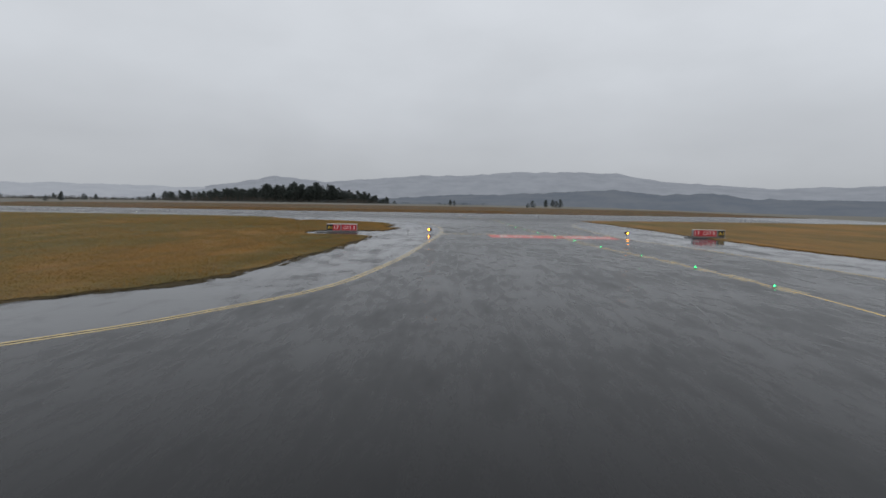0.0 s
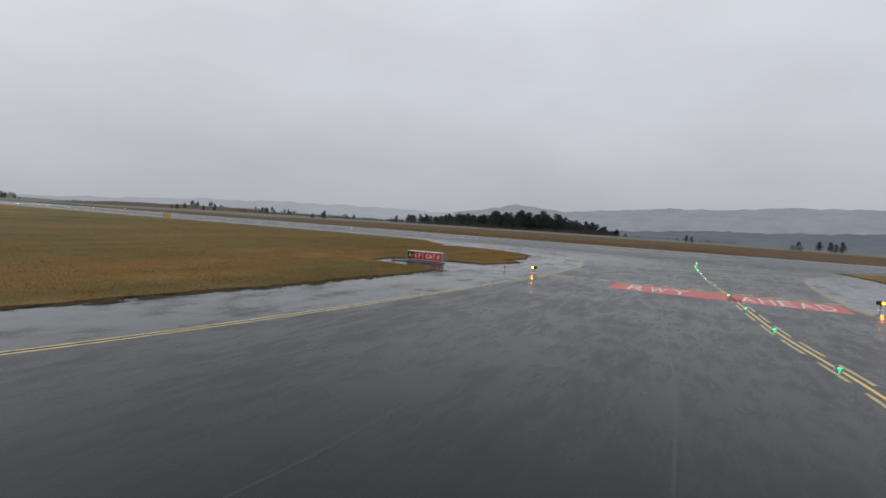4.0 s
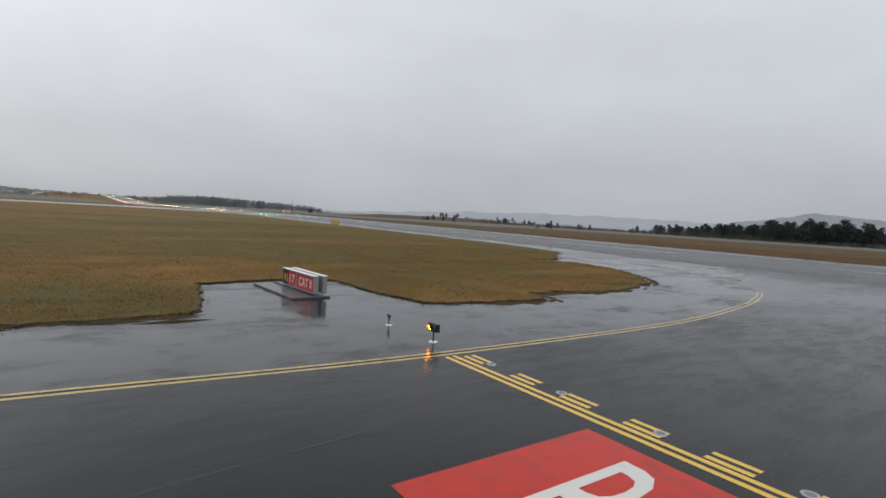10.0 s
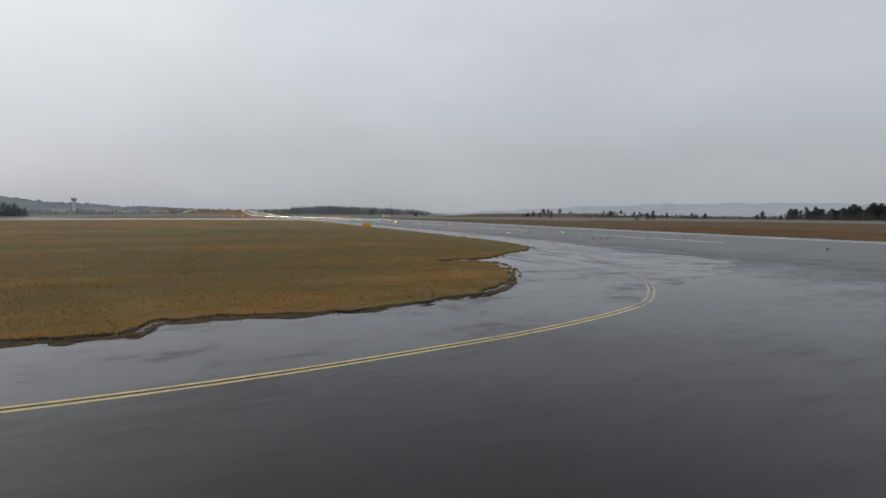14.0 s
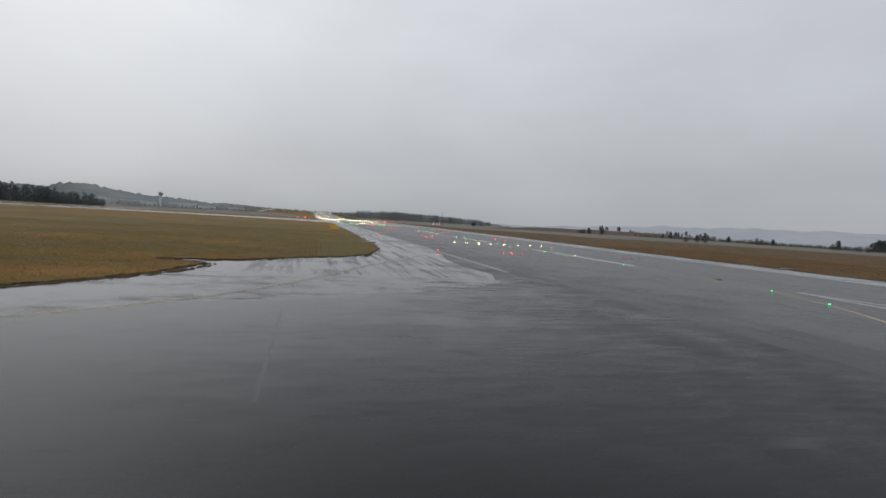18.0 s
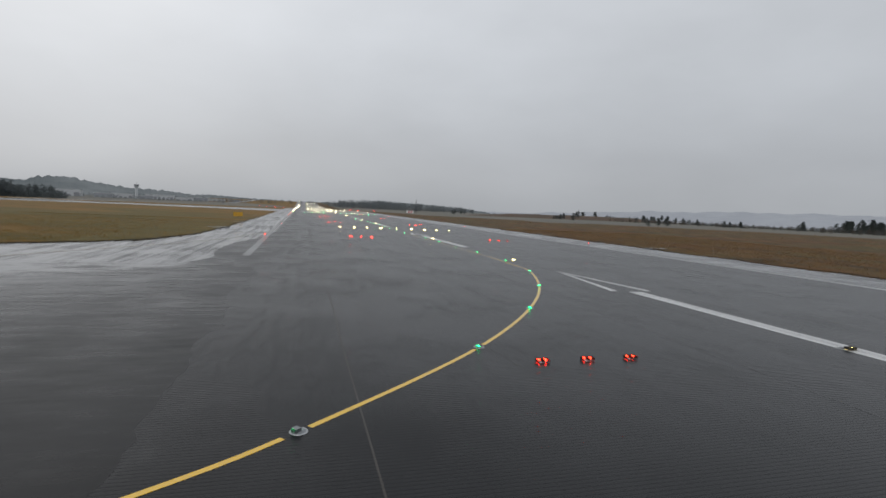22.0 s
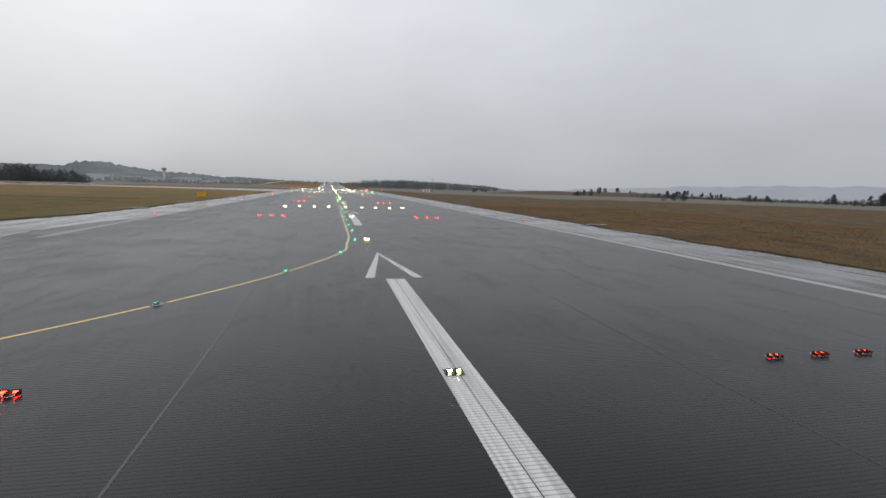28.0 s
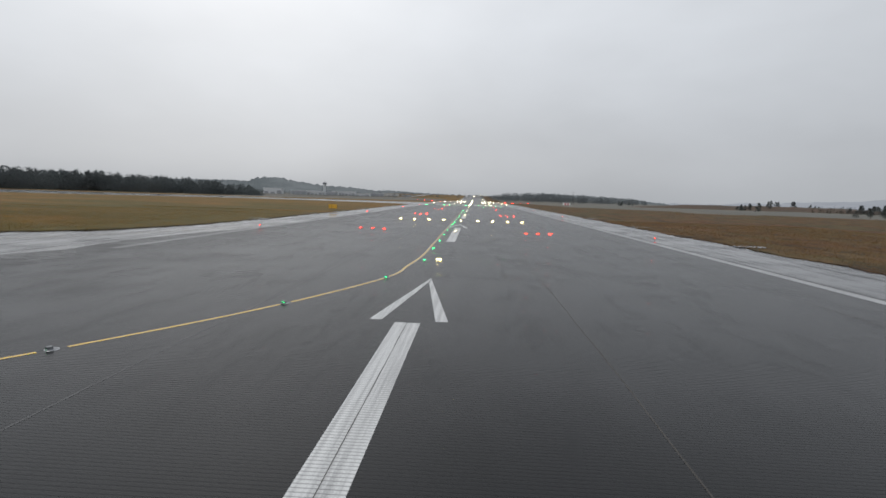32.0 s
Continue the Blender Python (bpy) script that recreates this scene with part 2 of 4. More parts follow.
M_GHOST = paint("ghost_yellow_paint", (0.42, 0.33, 0.16), wear=(0.36, 0.58), stretch=(1.2, 1.2), rough=0.14)
M_RED = paint("red_paint", (0.52, 0.036, 0.022), wear=(0.50, 0.80), stretch=(2, 2))
M_LETTER = paint("white_letter_paint", (0.66, 0.64, 0.60), wear=(0.58, 0.85), stretch=(2, 2))
M_TURF = turf("winter_turf", (0.235, 0.122, 0.026), (0.128, 0.094, 0.022), (0.198, 0.092, 0.024), None, (-62, 62, 40, 130))
M_HEATH = heath("brown_heath")
M_BANK = turf("brown_bank", (0.125, 0.082, 0.056), (0.105, 0.082, 0.062), (0.085, 0.066, 0.050))
M_SOD = turf("wet_sod", (0.085, 0.055, 0.022), (0.060, 0.045, 0.018), (0.040, 0.030, 0.018))
M_FIELD = turf("pale_field", (0.145, 0.148, 0.134), (0.148, 0.150, 0.132), (0.14, 0.124, 0.096), (0.05, 0.008))
M_SOIL = plain("wet_soil", (0.03, 0.024, 0.018), 0.5)
M_MUD = turf("wet_mud", (0.034, 0.026, 0.016), (0.046, 0.034, 0.018), (0.022, 0.018, 0.012))
M_BLADE = leaf("grass_blade", (0.29, 0.155, 0.038), (0.18, 0.125, 0.032))
M_HEATHER = leaf("heather_stem", (0.27, 0.150, 0.062), (0.18, 0.115, 0.050))
# rain haze is painted into the pine colours, paler for the farther copy
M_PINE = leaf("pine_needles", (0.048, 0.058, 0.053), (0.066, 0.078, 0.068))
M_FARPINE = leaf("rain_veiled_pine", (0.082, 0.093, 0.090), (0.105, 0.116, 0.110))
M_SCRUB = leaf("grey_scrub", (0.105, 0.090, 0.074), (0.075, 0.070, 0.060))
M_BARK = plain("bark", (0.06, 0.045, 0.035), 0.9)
# woods farther off: lighter, bluer leaf colours stand in for haze
M_FARWOOD = leaf("haze_tinted_wood", (0.088, 0.102, 0.106), (0.120, 0.134, 0.136))
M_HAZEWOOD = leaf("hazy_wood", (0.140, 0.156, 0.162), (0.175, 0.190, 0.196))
# rain haze put into the hill colours; the last number is its glow
M_HILL_FAR = distance("hazed_far_hill", (0.205, 0.217, 0.238), (0.178, 0.190, 0.210), 0.42)
M_HILL_MID = distance("hazed_mid_hill", (0.095, 0.108, 0.128), (0.115, 0.126, 0.142), 0.35)
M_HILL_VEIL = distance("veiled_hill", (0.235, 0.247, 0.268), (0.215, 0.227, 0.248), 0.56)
M_HILL_NEAR = distance("hazed_wooded_hill", (0.135, 0.147, 0.152), (0.095, 0.107, 0.112), 0.42)
M_SIGN_RED = plain("sign_red", (0.47, 0.02, 0.03), 0.3, 0.0, 0.06)
M_SIGN_BLACK = plain("sign_black", (0.012, 0.012, 0.013), 0.3)
M_SIGN_WHITE = plain("sign_white", (0.80, 0.80, 0.78), 0.4, 0.0, 0.05)
M_SIGN_YELLOW = plain("sign_yellow", (0.80, 0.52, 0.05), 0.4, 0.0, 0.05)
M_ALU = plain("weathered_aluminium", (0.30, 0.31, 0.32), 0.45, 0.3)
M_BAFFLE = plain("matt_black_metal", (0.004, 0.004, 0.004), 0.8)
M_DARK = plain("black_enamel", (0.02, 0.02, 0.022), 0.35)
M_CONCRETE = plain("wet_concrete", (0.10, 0.10, 0.10), 0.3)
M_STEEL = plain("fixture_steel", (0.22, 0.23, 0.24), 0.35, 0.7)
M_PLATE = plain("cover_plate", (0.42, 0.43, 0.44), 0.3, 0.5)
M_BOX_YELLOW = plain("yellow_board", (0.72, 0.40, 0.03), 0.4)
M_WALL = plain("pale_cladding", (0.50, 0.52, 0.54), 0.6)
M_WALL_GREY = plain("grey_cladding", (0.30, 0.32, 0.34), 0.6)
M_ROOF = plain("grey_roof", (0.52, 0.53, 0.55), 0.5)
M_GLASS = plain("dark_glazing", (0.27, 0.28, 0.30), 0.25)
L_RED = lamp("red_lamp", (1.0, 0.016, 0.006), 34.0)
L_WHITE = lamp("white_lamp", (1.0, 0.80, 0.30), 26.0)
L_FAR = lamp("far_white_lamp", (1.0, 0.86, 0.50), 24.0)
L_GREEN = lamp("green_lamp", (0.008, 1.0, 0.22), 13.0)
L_THRESHOLD = lamp("threshold_lamp", (0.010, 1.0, 0.18), 22.0)
L_AMBER = lamp("amber_lamp", (1.0, 0.24, 0.006), 40.0)
L_UNLIT = plain("unlit_lens", (0.25, 0.16, 0.04), 0.15)

# ---- mesh helpers ----
rng = random.Random(17)


def mesh_of(name, verts, faces, material):
    me = bpy.data.meshes.new(name)
    me.from_pydata(verts, [], faces)
    me.materials.append(material)
    me.update()
    return me


def part(name, bm, material, parent=None, label=""):
    """Links a bmesh as one mesh object, under a thing or a part."""
    me = bpy.data.meshes.new(name)
    bm.normal_update()
    bm.to_mesh(me)
    bm.free()
    me.materials.append(material)
    ob = new(name, me)
    if parent is not None:
        ob.parent = parent
    if label:
        ob["label"] = label
    return ob


def share(name, me, parent, m=None):
    ob = new(name, me)
    ob.parent = parent
    if m is not None:
        ob.matrix_basis = m
    return ob


def thing(name, label, category, group="", kind="", at=None):
    ob = new(name)
    if at is not None:
        ob.matrix_basis = at
    return tagged(ob, label, category, group, kind)


def box(sx, sy, sz, x=0, y=0, z=0, bevel=0.0, bm=None):
    bm = bm or bmesh.new()
    r = bmesh.ops.create_cube(bm, size=1, matrix=Matrix.Translation((x, y, z)) @ Matrix.Diagonal((sx, sy, sz, 1)))
    if bevel:
        es = list({e for v in r["verts"] for e in v.link_edges})
        bmesh.ops.bevel(bm, geom=es, offset=bevel, segments=2, affect="EDGES", profile=0.5)
    return bm


def rod(r1, r2, h, x=0, y=0, z=0, seg=12, bm=None, turn=None):
    """A tapered round bar that stands on (x, y, z)."""
    bm = bm or bmesh.new()
    m = Matrix.Translation((x, y, z)) @ (turn or Matrix.Identity(4)) @ Matrix.Translation((0, 0, h / 2))
    bmesh.ops.create_cone(bm, cap_ends=True, segments=seg, radius1=r1, radius2=r2, depth=h, matrix=m)
    return bm


def rise(y):
    """Long profile of the runway: level, a shallow dip, then a climb to the far end."""
    def s(a, b):
        q = min(1.0, max(0.0, (y - a) / (b - a)))
        return q * q * (3 - 2 * q)
    return -3.4 * s(300, 950) + 15.0 * s(980, 2350)


def ribbon(points, width, z=0.004, shift=0.0):
    """A flat painted line along points; shift moves it to its left."""
    vs, fs, n = [], [], len(points)
    for i, p in enumerate(points):
        a, b = Vector(points[max(i - 1, 0)]), Vector(points[min(i + 1, n - 1)])
        d = (b - a).normalized()
        s = Vector((-d.y, d.x))
        for q in (shift + width / 2, shift - width / 2):
            w = Vector(p) + s * q
            vs.append((w.x, w.y, z + rise(w.y)))
        if i:
            k = 2 * i
            fs.append((k - 2, k - 1, k + 1, k))
    bm = bmesh.new()
    bv = [bm.verts.new(v) for v in vs]
    for q in fs:
        bm.faces.new([bv[j] for j in q])
    return bm


def smooth(points, step=1.5):
    """Catmull-Rom curve through plan points, evenly stepped."""
    out, n = [], len(points)
    for i in range(n - 1):
        p0, p1, p2, p3 = (Vector(points[min(max(j, 0), n - 1)]) for j in (i - 1, i, i + 1, i + 2))
        k = max(1, int((p2 - p1).length / step))
        for j in range(k):
            t = j / k
            out.append(tuple(0.5 * ((2 * p1) + (p2 - p0) * t + (2 * p0 - 5 * p1 + 4 * p2 - p3) * t * t + (3 * p1 - p0 - 3 * p2 + p3) * t ** 3)))
    out.append(tuple(points[-1]))
    return out


def ragged(points, step, amount, seed):
    """A closed outline, cut fine and frayed by noise."""
    out, n = [], len(points)
    for i in range(n):
        a, b = Vector(points[i]), Vector(points[(i + 1) % n])
        d = b - a
        if d.length > 400:
            out.append(tuple(a))
            continue
        k = max(1, int(d.length / step))
        s = Vector((-d.y, d.x)).normalized()
        for j in range(k):
            p = a + d * (j / k)
            w = noise.fractal(Vector((p.x * 0.7, p.y * 0.7, seed)), 1.0, 2.0, 4) * amount
            w += noise.noise(Vector((p.x * 0.12, p.y * 0.12, seed + 5))) * amount * 1.5
            out.append(tuple(p + s * w))
    return out


def slab(points, top, depth):
    """A filled outline with a rim."""
    from mathutils.geometry import tessellate_polygon
    n = len(points)
    tris = tessellate_polygon([[Vector((x, y, 0)) for x, y in points]])
    vs = [(x, y, top + rise(y)) for x, y in points] + [(x, y, top - depth + rise(y)) for x, y in points]
    fs = []
    for a, b, c in tris:
        pa, pb, pc = (Vector(points[q]) for q in (a, b, c))
        up = (pb - pa).cross(pc - pa) > 0
        fs.append((a, b, c) if up else (a, c, b))
    fs += [(i, (i + 1) % n, n + (i + 1) % n, n + i) for i in range(n)]
    return vs, fs


def inside(x, y, poly):
    hit, j = False, len(poly) - 1
    for i in range(len(poly)):
        (xi, yi), (xj, yj) = poly[i], poly[j]
        if (yi > y) != (yj > y) and x < (xj - xi) * (y - yi) / (yj - yi) + xi:
            hit = not hit
        j = i
    return hit


# ---- ground and pavement ----
def long_sheet(name, x0, x1, y0, y1, z, material, label, category, step=40):
    ys = [y0 + i * step for i in range(int((y1 - y0) / step) + 1)]
    if ys[-1] < y1:
        ys.append(y1)
    vs, fs = [], []
    for i, y in enumerate(ys):
        vs += [(x0, y, z + rise(y)), (x1, y, z + rise(y)), (x0, y, z - 0.2 + rise(y)), (x1, y, z - 0.2 + rise(y))]
        if i:
            k = 4 * i
            fs += [(k - 4, k - 3, k + 1, k), (k - 2, k - 4, k, k + 2), (k - 3, k - 1, k + 3, k + 1)]
    fs += [(0, 2, 3, 1), (k, k + 1, k + 3, k + 2)]
    ob = new(name, mesh_of(name, vs, fs, material))
    return tagged(ob, label, category, kind="structure")


def ground_height(x, y):
    z = -0.16 + rise(y) * max(0.0, 1 - abs(x) / 900)
    if x > 60:
        z += 0.5 * noise.noise(Vector((x * 0.012, y * 0.012, 3))) * min(1, (x - 60) / 60)
        z -= 14 * min(1.0, max(0.0, (x - 430) / 500)) ** 1.2
    if y < -140:
        z -= 10 * min(1.0, (-140 - y) / 500)
    return z


def build_ground():
    def axis(lo, hi):
        c = [0.0]
        while c[-1] < hi:
            c.append(c[-1] + max(12.0, c[-1] * 0.09))
        d = [0.0]
        while d[-1] < lo:
            d.append(d[-1] + max(12.0, d[-1] * 0.09))
        return [-q for q in reversed(d[1:])] + c
    xs, ys = axis(4600, 4600), axis(4600, 4600)
    vs = [(x, y, ground_height(x, y)) for y in ys for x in xs]
    w = len(xs)
    fs = [(j * w + i, j * w + i + 1, j * w + w + i + 1, j * w + w + i) for j in range(len(ys) - 1) for i in range(w - 1)]
    ob = new("ground", mesh_of("ground", vs, fs, M_FIELD))
    tagged(ob, "pale rain-soaked winter fields round the airfield", "ground", kind="structure")


build_ground()
long_sheet("apron", -60, 31, -150, 2400, -0.010, M_APRON, "flooded asphalt shoulder beside the runway, mirroring the sky", "shoulder")
long_sheet("runway", -22.6, 22.6, -112, 2380, 0.0, M_RUNWAY, "wet grooved dark asphalt runway with painted markings", "runway")



TAXI_OUT = [(-240, 60), (-200, 18), (-175, 0), (-158, -2), (-140, 1), (-128, 2), (-58, 2), (-20, 2), (-20, -62), (-60, -58), (-100, -57), (-130, -58), (-165, -54), (-210, -30), (-262, 30)]
vs, fs = slab(TAXI_OUT, -0.006, 0.15)
tagged(new("taxiway_shoulder", mesh_of("taxiway_shoulder", vs, fs, M_SHOULDER)), "wet asphalt taxiway shoulder with a film of rainwater", "taxiway", kind="structure")
EDGE_L = smooth([(-168, 22), (-152, 5), (-139.1, -8.2), (-133.5, -12.4), (-128, -15.2), (-119.4, -16.9), (-110, -18), (-95.5, -19.2), (-85.7, -19.9), (-72, -19.7), (-62.5, -18.2), (-57.6, -16.95), (-53.8, -15.6), (-51.0, -14.2), (-48.6, -12.1), (-46.1, -9.4), (-43.0, -4.9), (-39.6, 1.8), (-35.6, 10.5), (-31, 18.5), (-26.8, 29), (-24.7, 41)])
EDGE_R = smooth([(-200, -2), (-180, -26), (-160, -40), (-140, -46.5), (-125, -47.8), (-110, -46.6), (-100, -45), (-92, -43), (-86, -42.4), (-72, -42.6), (-58, -44), (-45, -48.2), (-36, -56), (-29, -68), (-25, -84), (-24, -100)])
brink = [(-21.9 + 0.5 * noise.noise(Vector((0.4, y * 0.35, 8))) + 0.25 * noise.noise(Vector((0.7, y * 1.3, 3))), y) for y in (44.0 - 0.5 * k for k in range(289))]
shore = [(x + 0.5 * noise.noise(Vector((0.3, y * 0.7, 4))), y + 0.7 * noise.noise(Vector((x * 0.8, 0.3, 2)))) for x, y in smooth([(-46.6, -10.2), (-41, -9.2), (-35, -6), (-29.5, -2.4), (-26.6, 1.6), (-25.6, 8), (-26.1, 15), (-25.2, 23), (-23.6, 32), (-22.8, 43)], 0.5)]
inner = [p for p in EDGE_L if p[0] < -47.2] + shore + brink + [p for p in reversed(EDGE_R)]
vs, fs = slab(inner, 0.0015, 0.02)
tagged(new("taxiway", mesh_of("taxiway", vs, fs, M_TAXI)), "wet dark asphalt taxiway leading onto the runway", "taxiway", kind="structure")

GRASS_1 = [(-133.3, -2.6), (-130, -6.0), (-125.5, -8.5), (-116.5, -9.7), (-108, -10.9), (-100, -11.3), (-91.8, -11.4), (-91.0, -9.5), (-90.2, -2.9), (-86, -2.2), (-82.3, -3.4), (-81.8, -8.5), (-81.0, -11.9), (-77.7, -12.5), (-73.4, -12.7), (-72.6, -10.6), (-65.2, -11.0), (-57.2, -8.7), (-53.6, -5.2), (-50.4, 0.5), (-48.6, 6.8), (-52.5, 8.6), (-52.8, 10.2), (-46.6, 11.2), (-41, 16.6), (-36.6, 19.6), (-34, 24.2), (-32.3, 31), (-31.4, 41), (-30.7, 60), (-30.6, 150), (-30.8, 236), (-60, 256), (-110, 268), (-150, 254), (-195, 224), (-270, 196), (-420, 176), (-420, 150), (-300, 105), (-215, 62), (-178, 24), (-152, 8)]
g1 = ragged(GRASS_1, 0.25, 0.42, 1.0)
vs, fs = slab(g1, 0.075, 0.25)
tagged(new("grass_verge", mesh_of("grass_verge", vs, fs, M_TURF)), "flat olive and rust-brown winter grass between taxiway and runway", "grass", kind="structure")
rim = [p for p in g1[:1400] if p[0] > -140 and p[1] < 110]


def soil_rim(points, seed):
    """Wet soil showing along the broken edge of the turf, a hand's width to a foot wide."""
    vs, fs = [], []
    for i, p in enumerate(points):
        a, b = Vector(points[max(i - 1, 0)]), Vector(points[min(i + 1, len(points) - 1)])
        d = (b - a).normalized()
        out = Vector((d.y, -d.x))
        w = 0.03 + 0.34 * max(0.0, 0.08 + noise.noise(Vector((p[0] * 1.6, p[1] * 1.6, seed))))
        q, r = Vector(p) + out * w, Vector(p) - out * 0.05
        vs += [(q.x, q.y, 0.003), (p[0] + out.x * w * 0.4, p[1] + out.y * w * 0.4, 0.045), (r.x, r.y, 0.079)]
        if i and (Vector(points[i]) - Vector(points[i - 1])).length < 3:
            k = 3 * i
            fs += [(k - 3, k, k + 1, k - 2), (k - 2, k + 1, k + 2, k - 1)]
    tagged(new("soil_edge", mesh_of("soil_edge", vs, fs, M_MUD)), "dark wet soil along the broken edge of the grass", "soil", kind="structure")


soil_rim(rim, 3.0)
GRASS_2 = [(-300, -62), (-170, -62), (-128, -60), (-100, -55.2), (-84, -54.4), (-62, -53.8), (-45.5, -53.2), (-33, -51.5), (-30.5, -56), (-28, -66), (-26, -82), (-25, -104), (-25, -148), (-80, -190), (-300, -190)]
g2 = ragged(GRASS_2, 0.6, 0.35, 9.0)
vs, fs = slab(g2, 0.075, 0.25)
tagged(new("grass_verge", mesh_of("grass_verge", vs, fs, M_TURF)), "flat brown winter grass on the far side of the taxiway", "grass", kind="structure")
HEATH = [(30.3, -112), (30.3, -40), (30.4, 60), (30.6, 250), (30.7, 300), (66, 304), (80, 292), (112, 258), (154, 220), (210, 172), (236, 80), (230, -40), (160, -150), (34, -150)]
g3 = ragged(HEATH, 0.8, 0.55, 21.0)
vs, fs = slab(g3, 0.06, 0.25)
tagged(new("heath", mesh_of("heath", vs, fs, M_HEATH)), "rust-brown heath and rough grass beyond the runway shoulder", "heath", kind="structure")


def far_strip(name, edge_a, edge_b, y0, y1, z, material, label, category):
    """A long strip of land between two frayed edges, following the runway's profile."""
    vs, fs, y = [], [], y0
    while y <= y1:
        vs += [(edge_a(y), y, z + rise(y)), (edge_b(y), y, z + rise(y))]
        k = len(vs)
        if k > 2:
            fs.append((k - 4, k - 3, k - 1, k - 2))
        y += 8.0 if y < 900 else 30.0
    return tagged(new(name, mesh_of(name, vs, fs, material)), label, category, kind="structure")


def fray(y, k):
    return 0.9 * noise.noise(Vector((k, y * 0.11, 5)))


far_strip("grass_verge", lambda y: -430.0 if y < 1000 else -430.0 + (y - 1000) * 0.08, lambda y: -31.4 + fray(y, 1), 336, 2390, 0.05, M_TURF, "distant brown grass beside the far runway", "grass")
far_strip("heath", lambda y: 30.7 + fray(y, 2), lambda y: 62 + 3 * fray(y, 3), 300, 2390, 0.06, M_HEATH, "distant brown heath beside the far runway", "heath")
far_strip("taxiway", lambda y: -196 + fray(y, 6), lambda y: -174 + fray(y, 7), 340, 2300, 0.10, M_SHOULDER, "pale wet parallel taxiway in the far grass", "taxiway")
for y in (640, 1060, 1520, 1980):
    far_strip("taxiway", lambda q: -174.0, lambda q: -30.0, y, y + 24, 0.09, M_SHOULDER, "pale wet link taxiway in the far grass", "taxiway")
vs, fs = slab([(-45, 234), (-30, 234), (-30, 335), (-60, 338), (-120, 340), (-430, 344), (-430, 170), (-270, 190), (-195, 218), (-150, 248), (-110, 262), (-60, 250)], -0.02, 0.1)
tagged(new("taxiway", mesh_of("taxiway", vs, fs, M_SHOULDER)), "pale wet exit taxiway far down the runway", "taxiway", kind="structure")

# ---- painted markings ----
CX = 0.19  # centre of the painted runway line


def flat(points, z):
    bm = bmesh.new()
    vs = [bm.verts.new((x, y, z + rise(y))) for x, y in points]
    f = bm.faces.new(vs)
    f.normal_update()
    if f.normal.z < 0:
        f.normal_flip()
    return bm


def arrow(tip, tail, name="arrow_marking"):
    t = thing(name, "worn white displaced-threshold arrow painted on the runway centreline", "runway marking", "runway arrows", "structure")
    head = 9.6
    part("shaft", flat([(CX - 0.44, tail), (CX - 0.018, tail), (CX - 0.018, tip - 9.9), (CX - 0.44, tip - 9.9)], 0.004), M_WHITE, t)
    part("shaft", flat([(CX - 0.004, tail), (CX + 0.45, tail), (CX + 0.45, tip - 9.9), (CX - 0.004, tip - 9.9)], 0.004), M_WHITE, t)
    for s in (-1, 1):
        part("arrow_arm", flat([(CX, tip), (CX + s * 0.02, tip - 1.5), (CX + s * 0.95, tip - head), (CX + s * 1.40, tip - head)], 0.004), M_WHITE, t)
    return t


arrow(0.1, -33.5)
arrow(56.0, 23.0)
arrow(112.0, 79.0)
arrow(168.0, 135.0)
joint = thing("pavement_joint", "pale sealed joints running along the runway asphalt", "joint", kind="structure")
for a, b in ((-5.9, 0.052), (6.1, 0.040), (-17.7, 0.040), (17.8, 0.040)):
    pts = [(a + 0.10 * noise.noise(Vector((0, y * 0.12, a))), y) for y in range(-60, 121, 3)]
    part("seam", ribbon(pts, b, 0.0035), M_JOINT if b > 0.05 else M_SOIL, joint)
mid_joint = thing("pavement_joint", "dark crack along the middle of the painted centreline", "joint", kind="structure")
part("seam", ribbon([(CX - 0.01 + 0.02 * noise.noise(Vector((0, y * 0.3, 7))), y) for y in range(-50, -9, 2)], 0.016, 0.006), M_SOIL, mid_joint)
for s in (-1, 1):
    side = thing("runway_side_stripe", "white side stripe painted along the runway edge", "runway marking", "runway side stripes", "structure")
    part("stripe", ribbon([((-23.2 if s < 0 else 21.8), y) for y in range(8 if s < 0 else -110, 2380, 20)], (0.6 if s < 0 else 0.75), 0.004), M_STRIPE_WORN if s < 0 else M_STRIPE, side)
for s in (-1, 1):
    for k in range(6):
        x = s * (3.2 + 2.9 * k)
        th = thing("threshold_bar", "white threshold bar painted on the runway", "runway marking", "threshold bars", "structure")
        part("bar", flat([(x - 0.9, 250), (x + 0.9, 250), (x + 0.9, 280), (x - 0.9, 280)], 0.004), M_STRIPE, th)

LEAD = smooth([(-215, 32), (-195, 4), (-175, -20), (-155, -34), (-135, -38.6), (-116.5, -38.0), (-103, -36.1), (-88, -34.7), (-72, -33.1), (-50, -31.8), (-36, -31.8), (-29, -31.2), (-25.6, -30.3), (-23.5, -29.3), (-21.4, -28.0), (-18.9, -26.05), (-13.45, -20.7), (-8.75, -14.45), (-4.95, -7.6), (-2.1, 0.0), (-1.66, 4.6), (-1.35, 9.2), (-1.27, 14.0), (-1.27, 20), (-1.27, 30), (-1.27, 60), (-1.27, 150)], 1.0)
lead = thing("taxi_centreline", "single yellow taxi line curving onto the runway, broken at the lights", "taxiway marking", kind="structure")


def runs(points, cut, gap):
    """Splits a line into runs that stop short of the lamps."""
    out, cur = [], []
    for p in points:
        if any((p[0] - c[0]) ** 2 + (p[1] - c[1]) ** 2 < gap * gap for c in cut):
            if len(cur) > 1:
                out.append(cur)
            cur = []
        else:
            cur.append(p)
    return out + ([cur] if len(cur) > 1 else [])


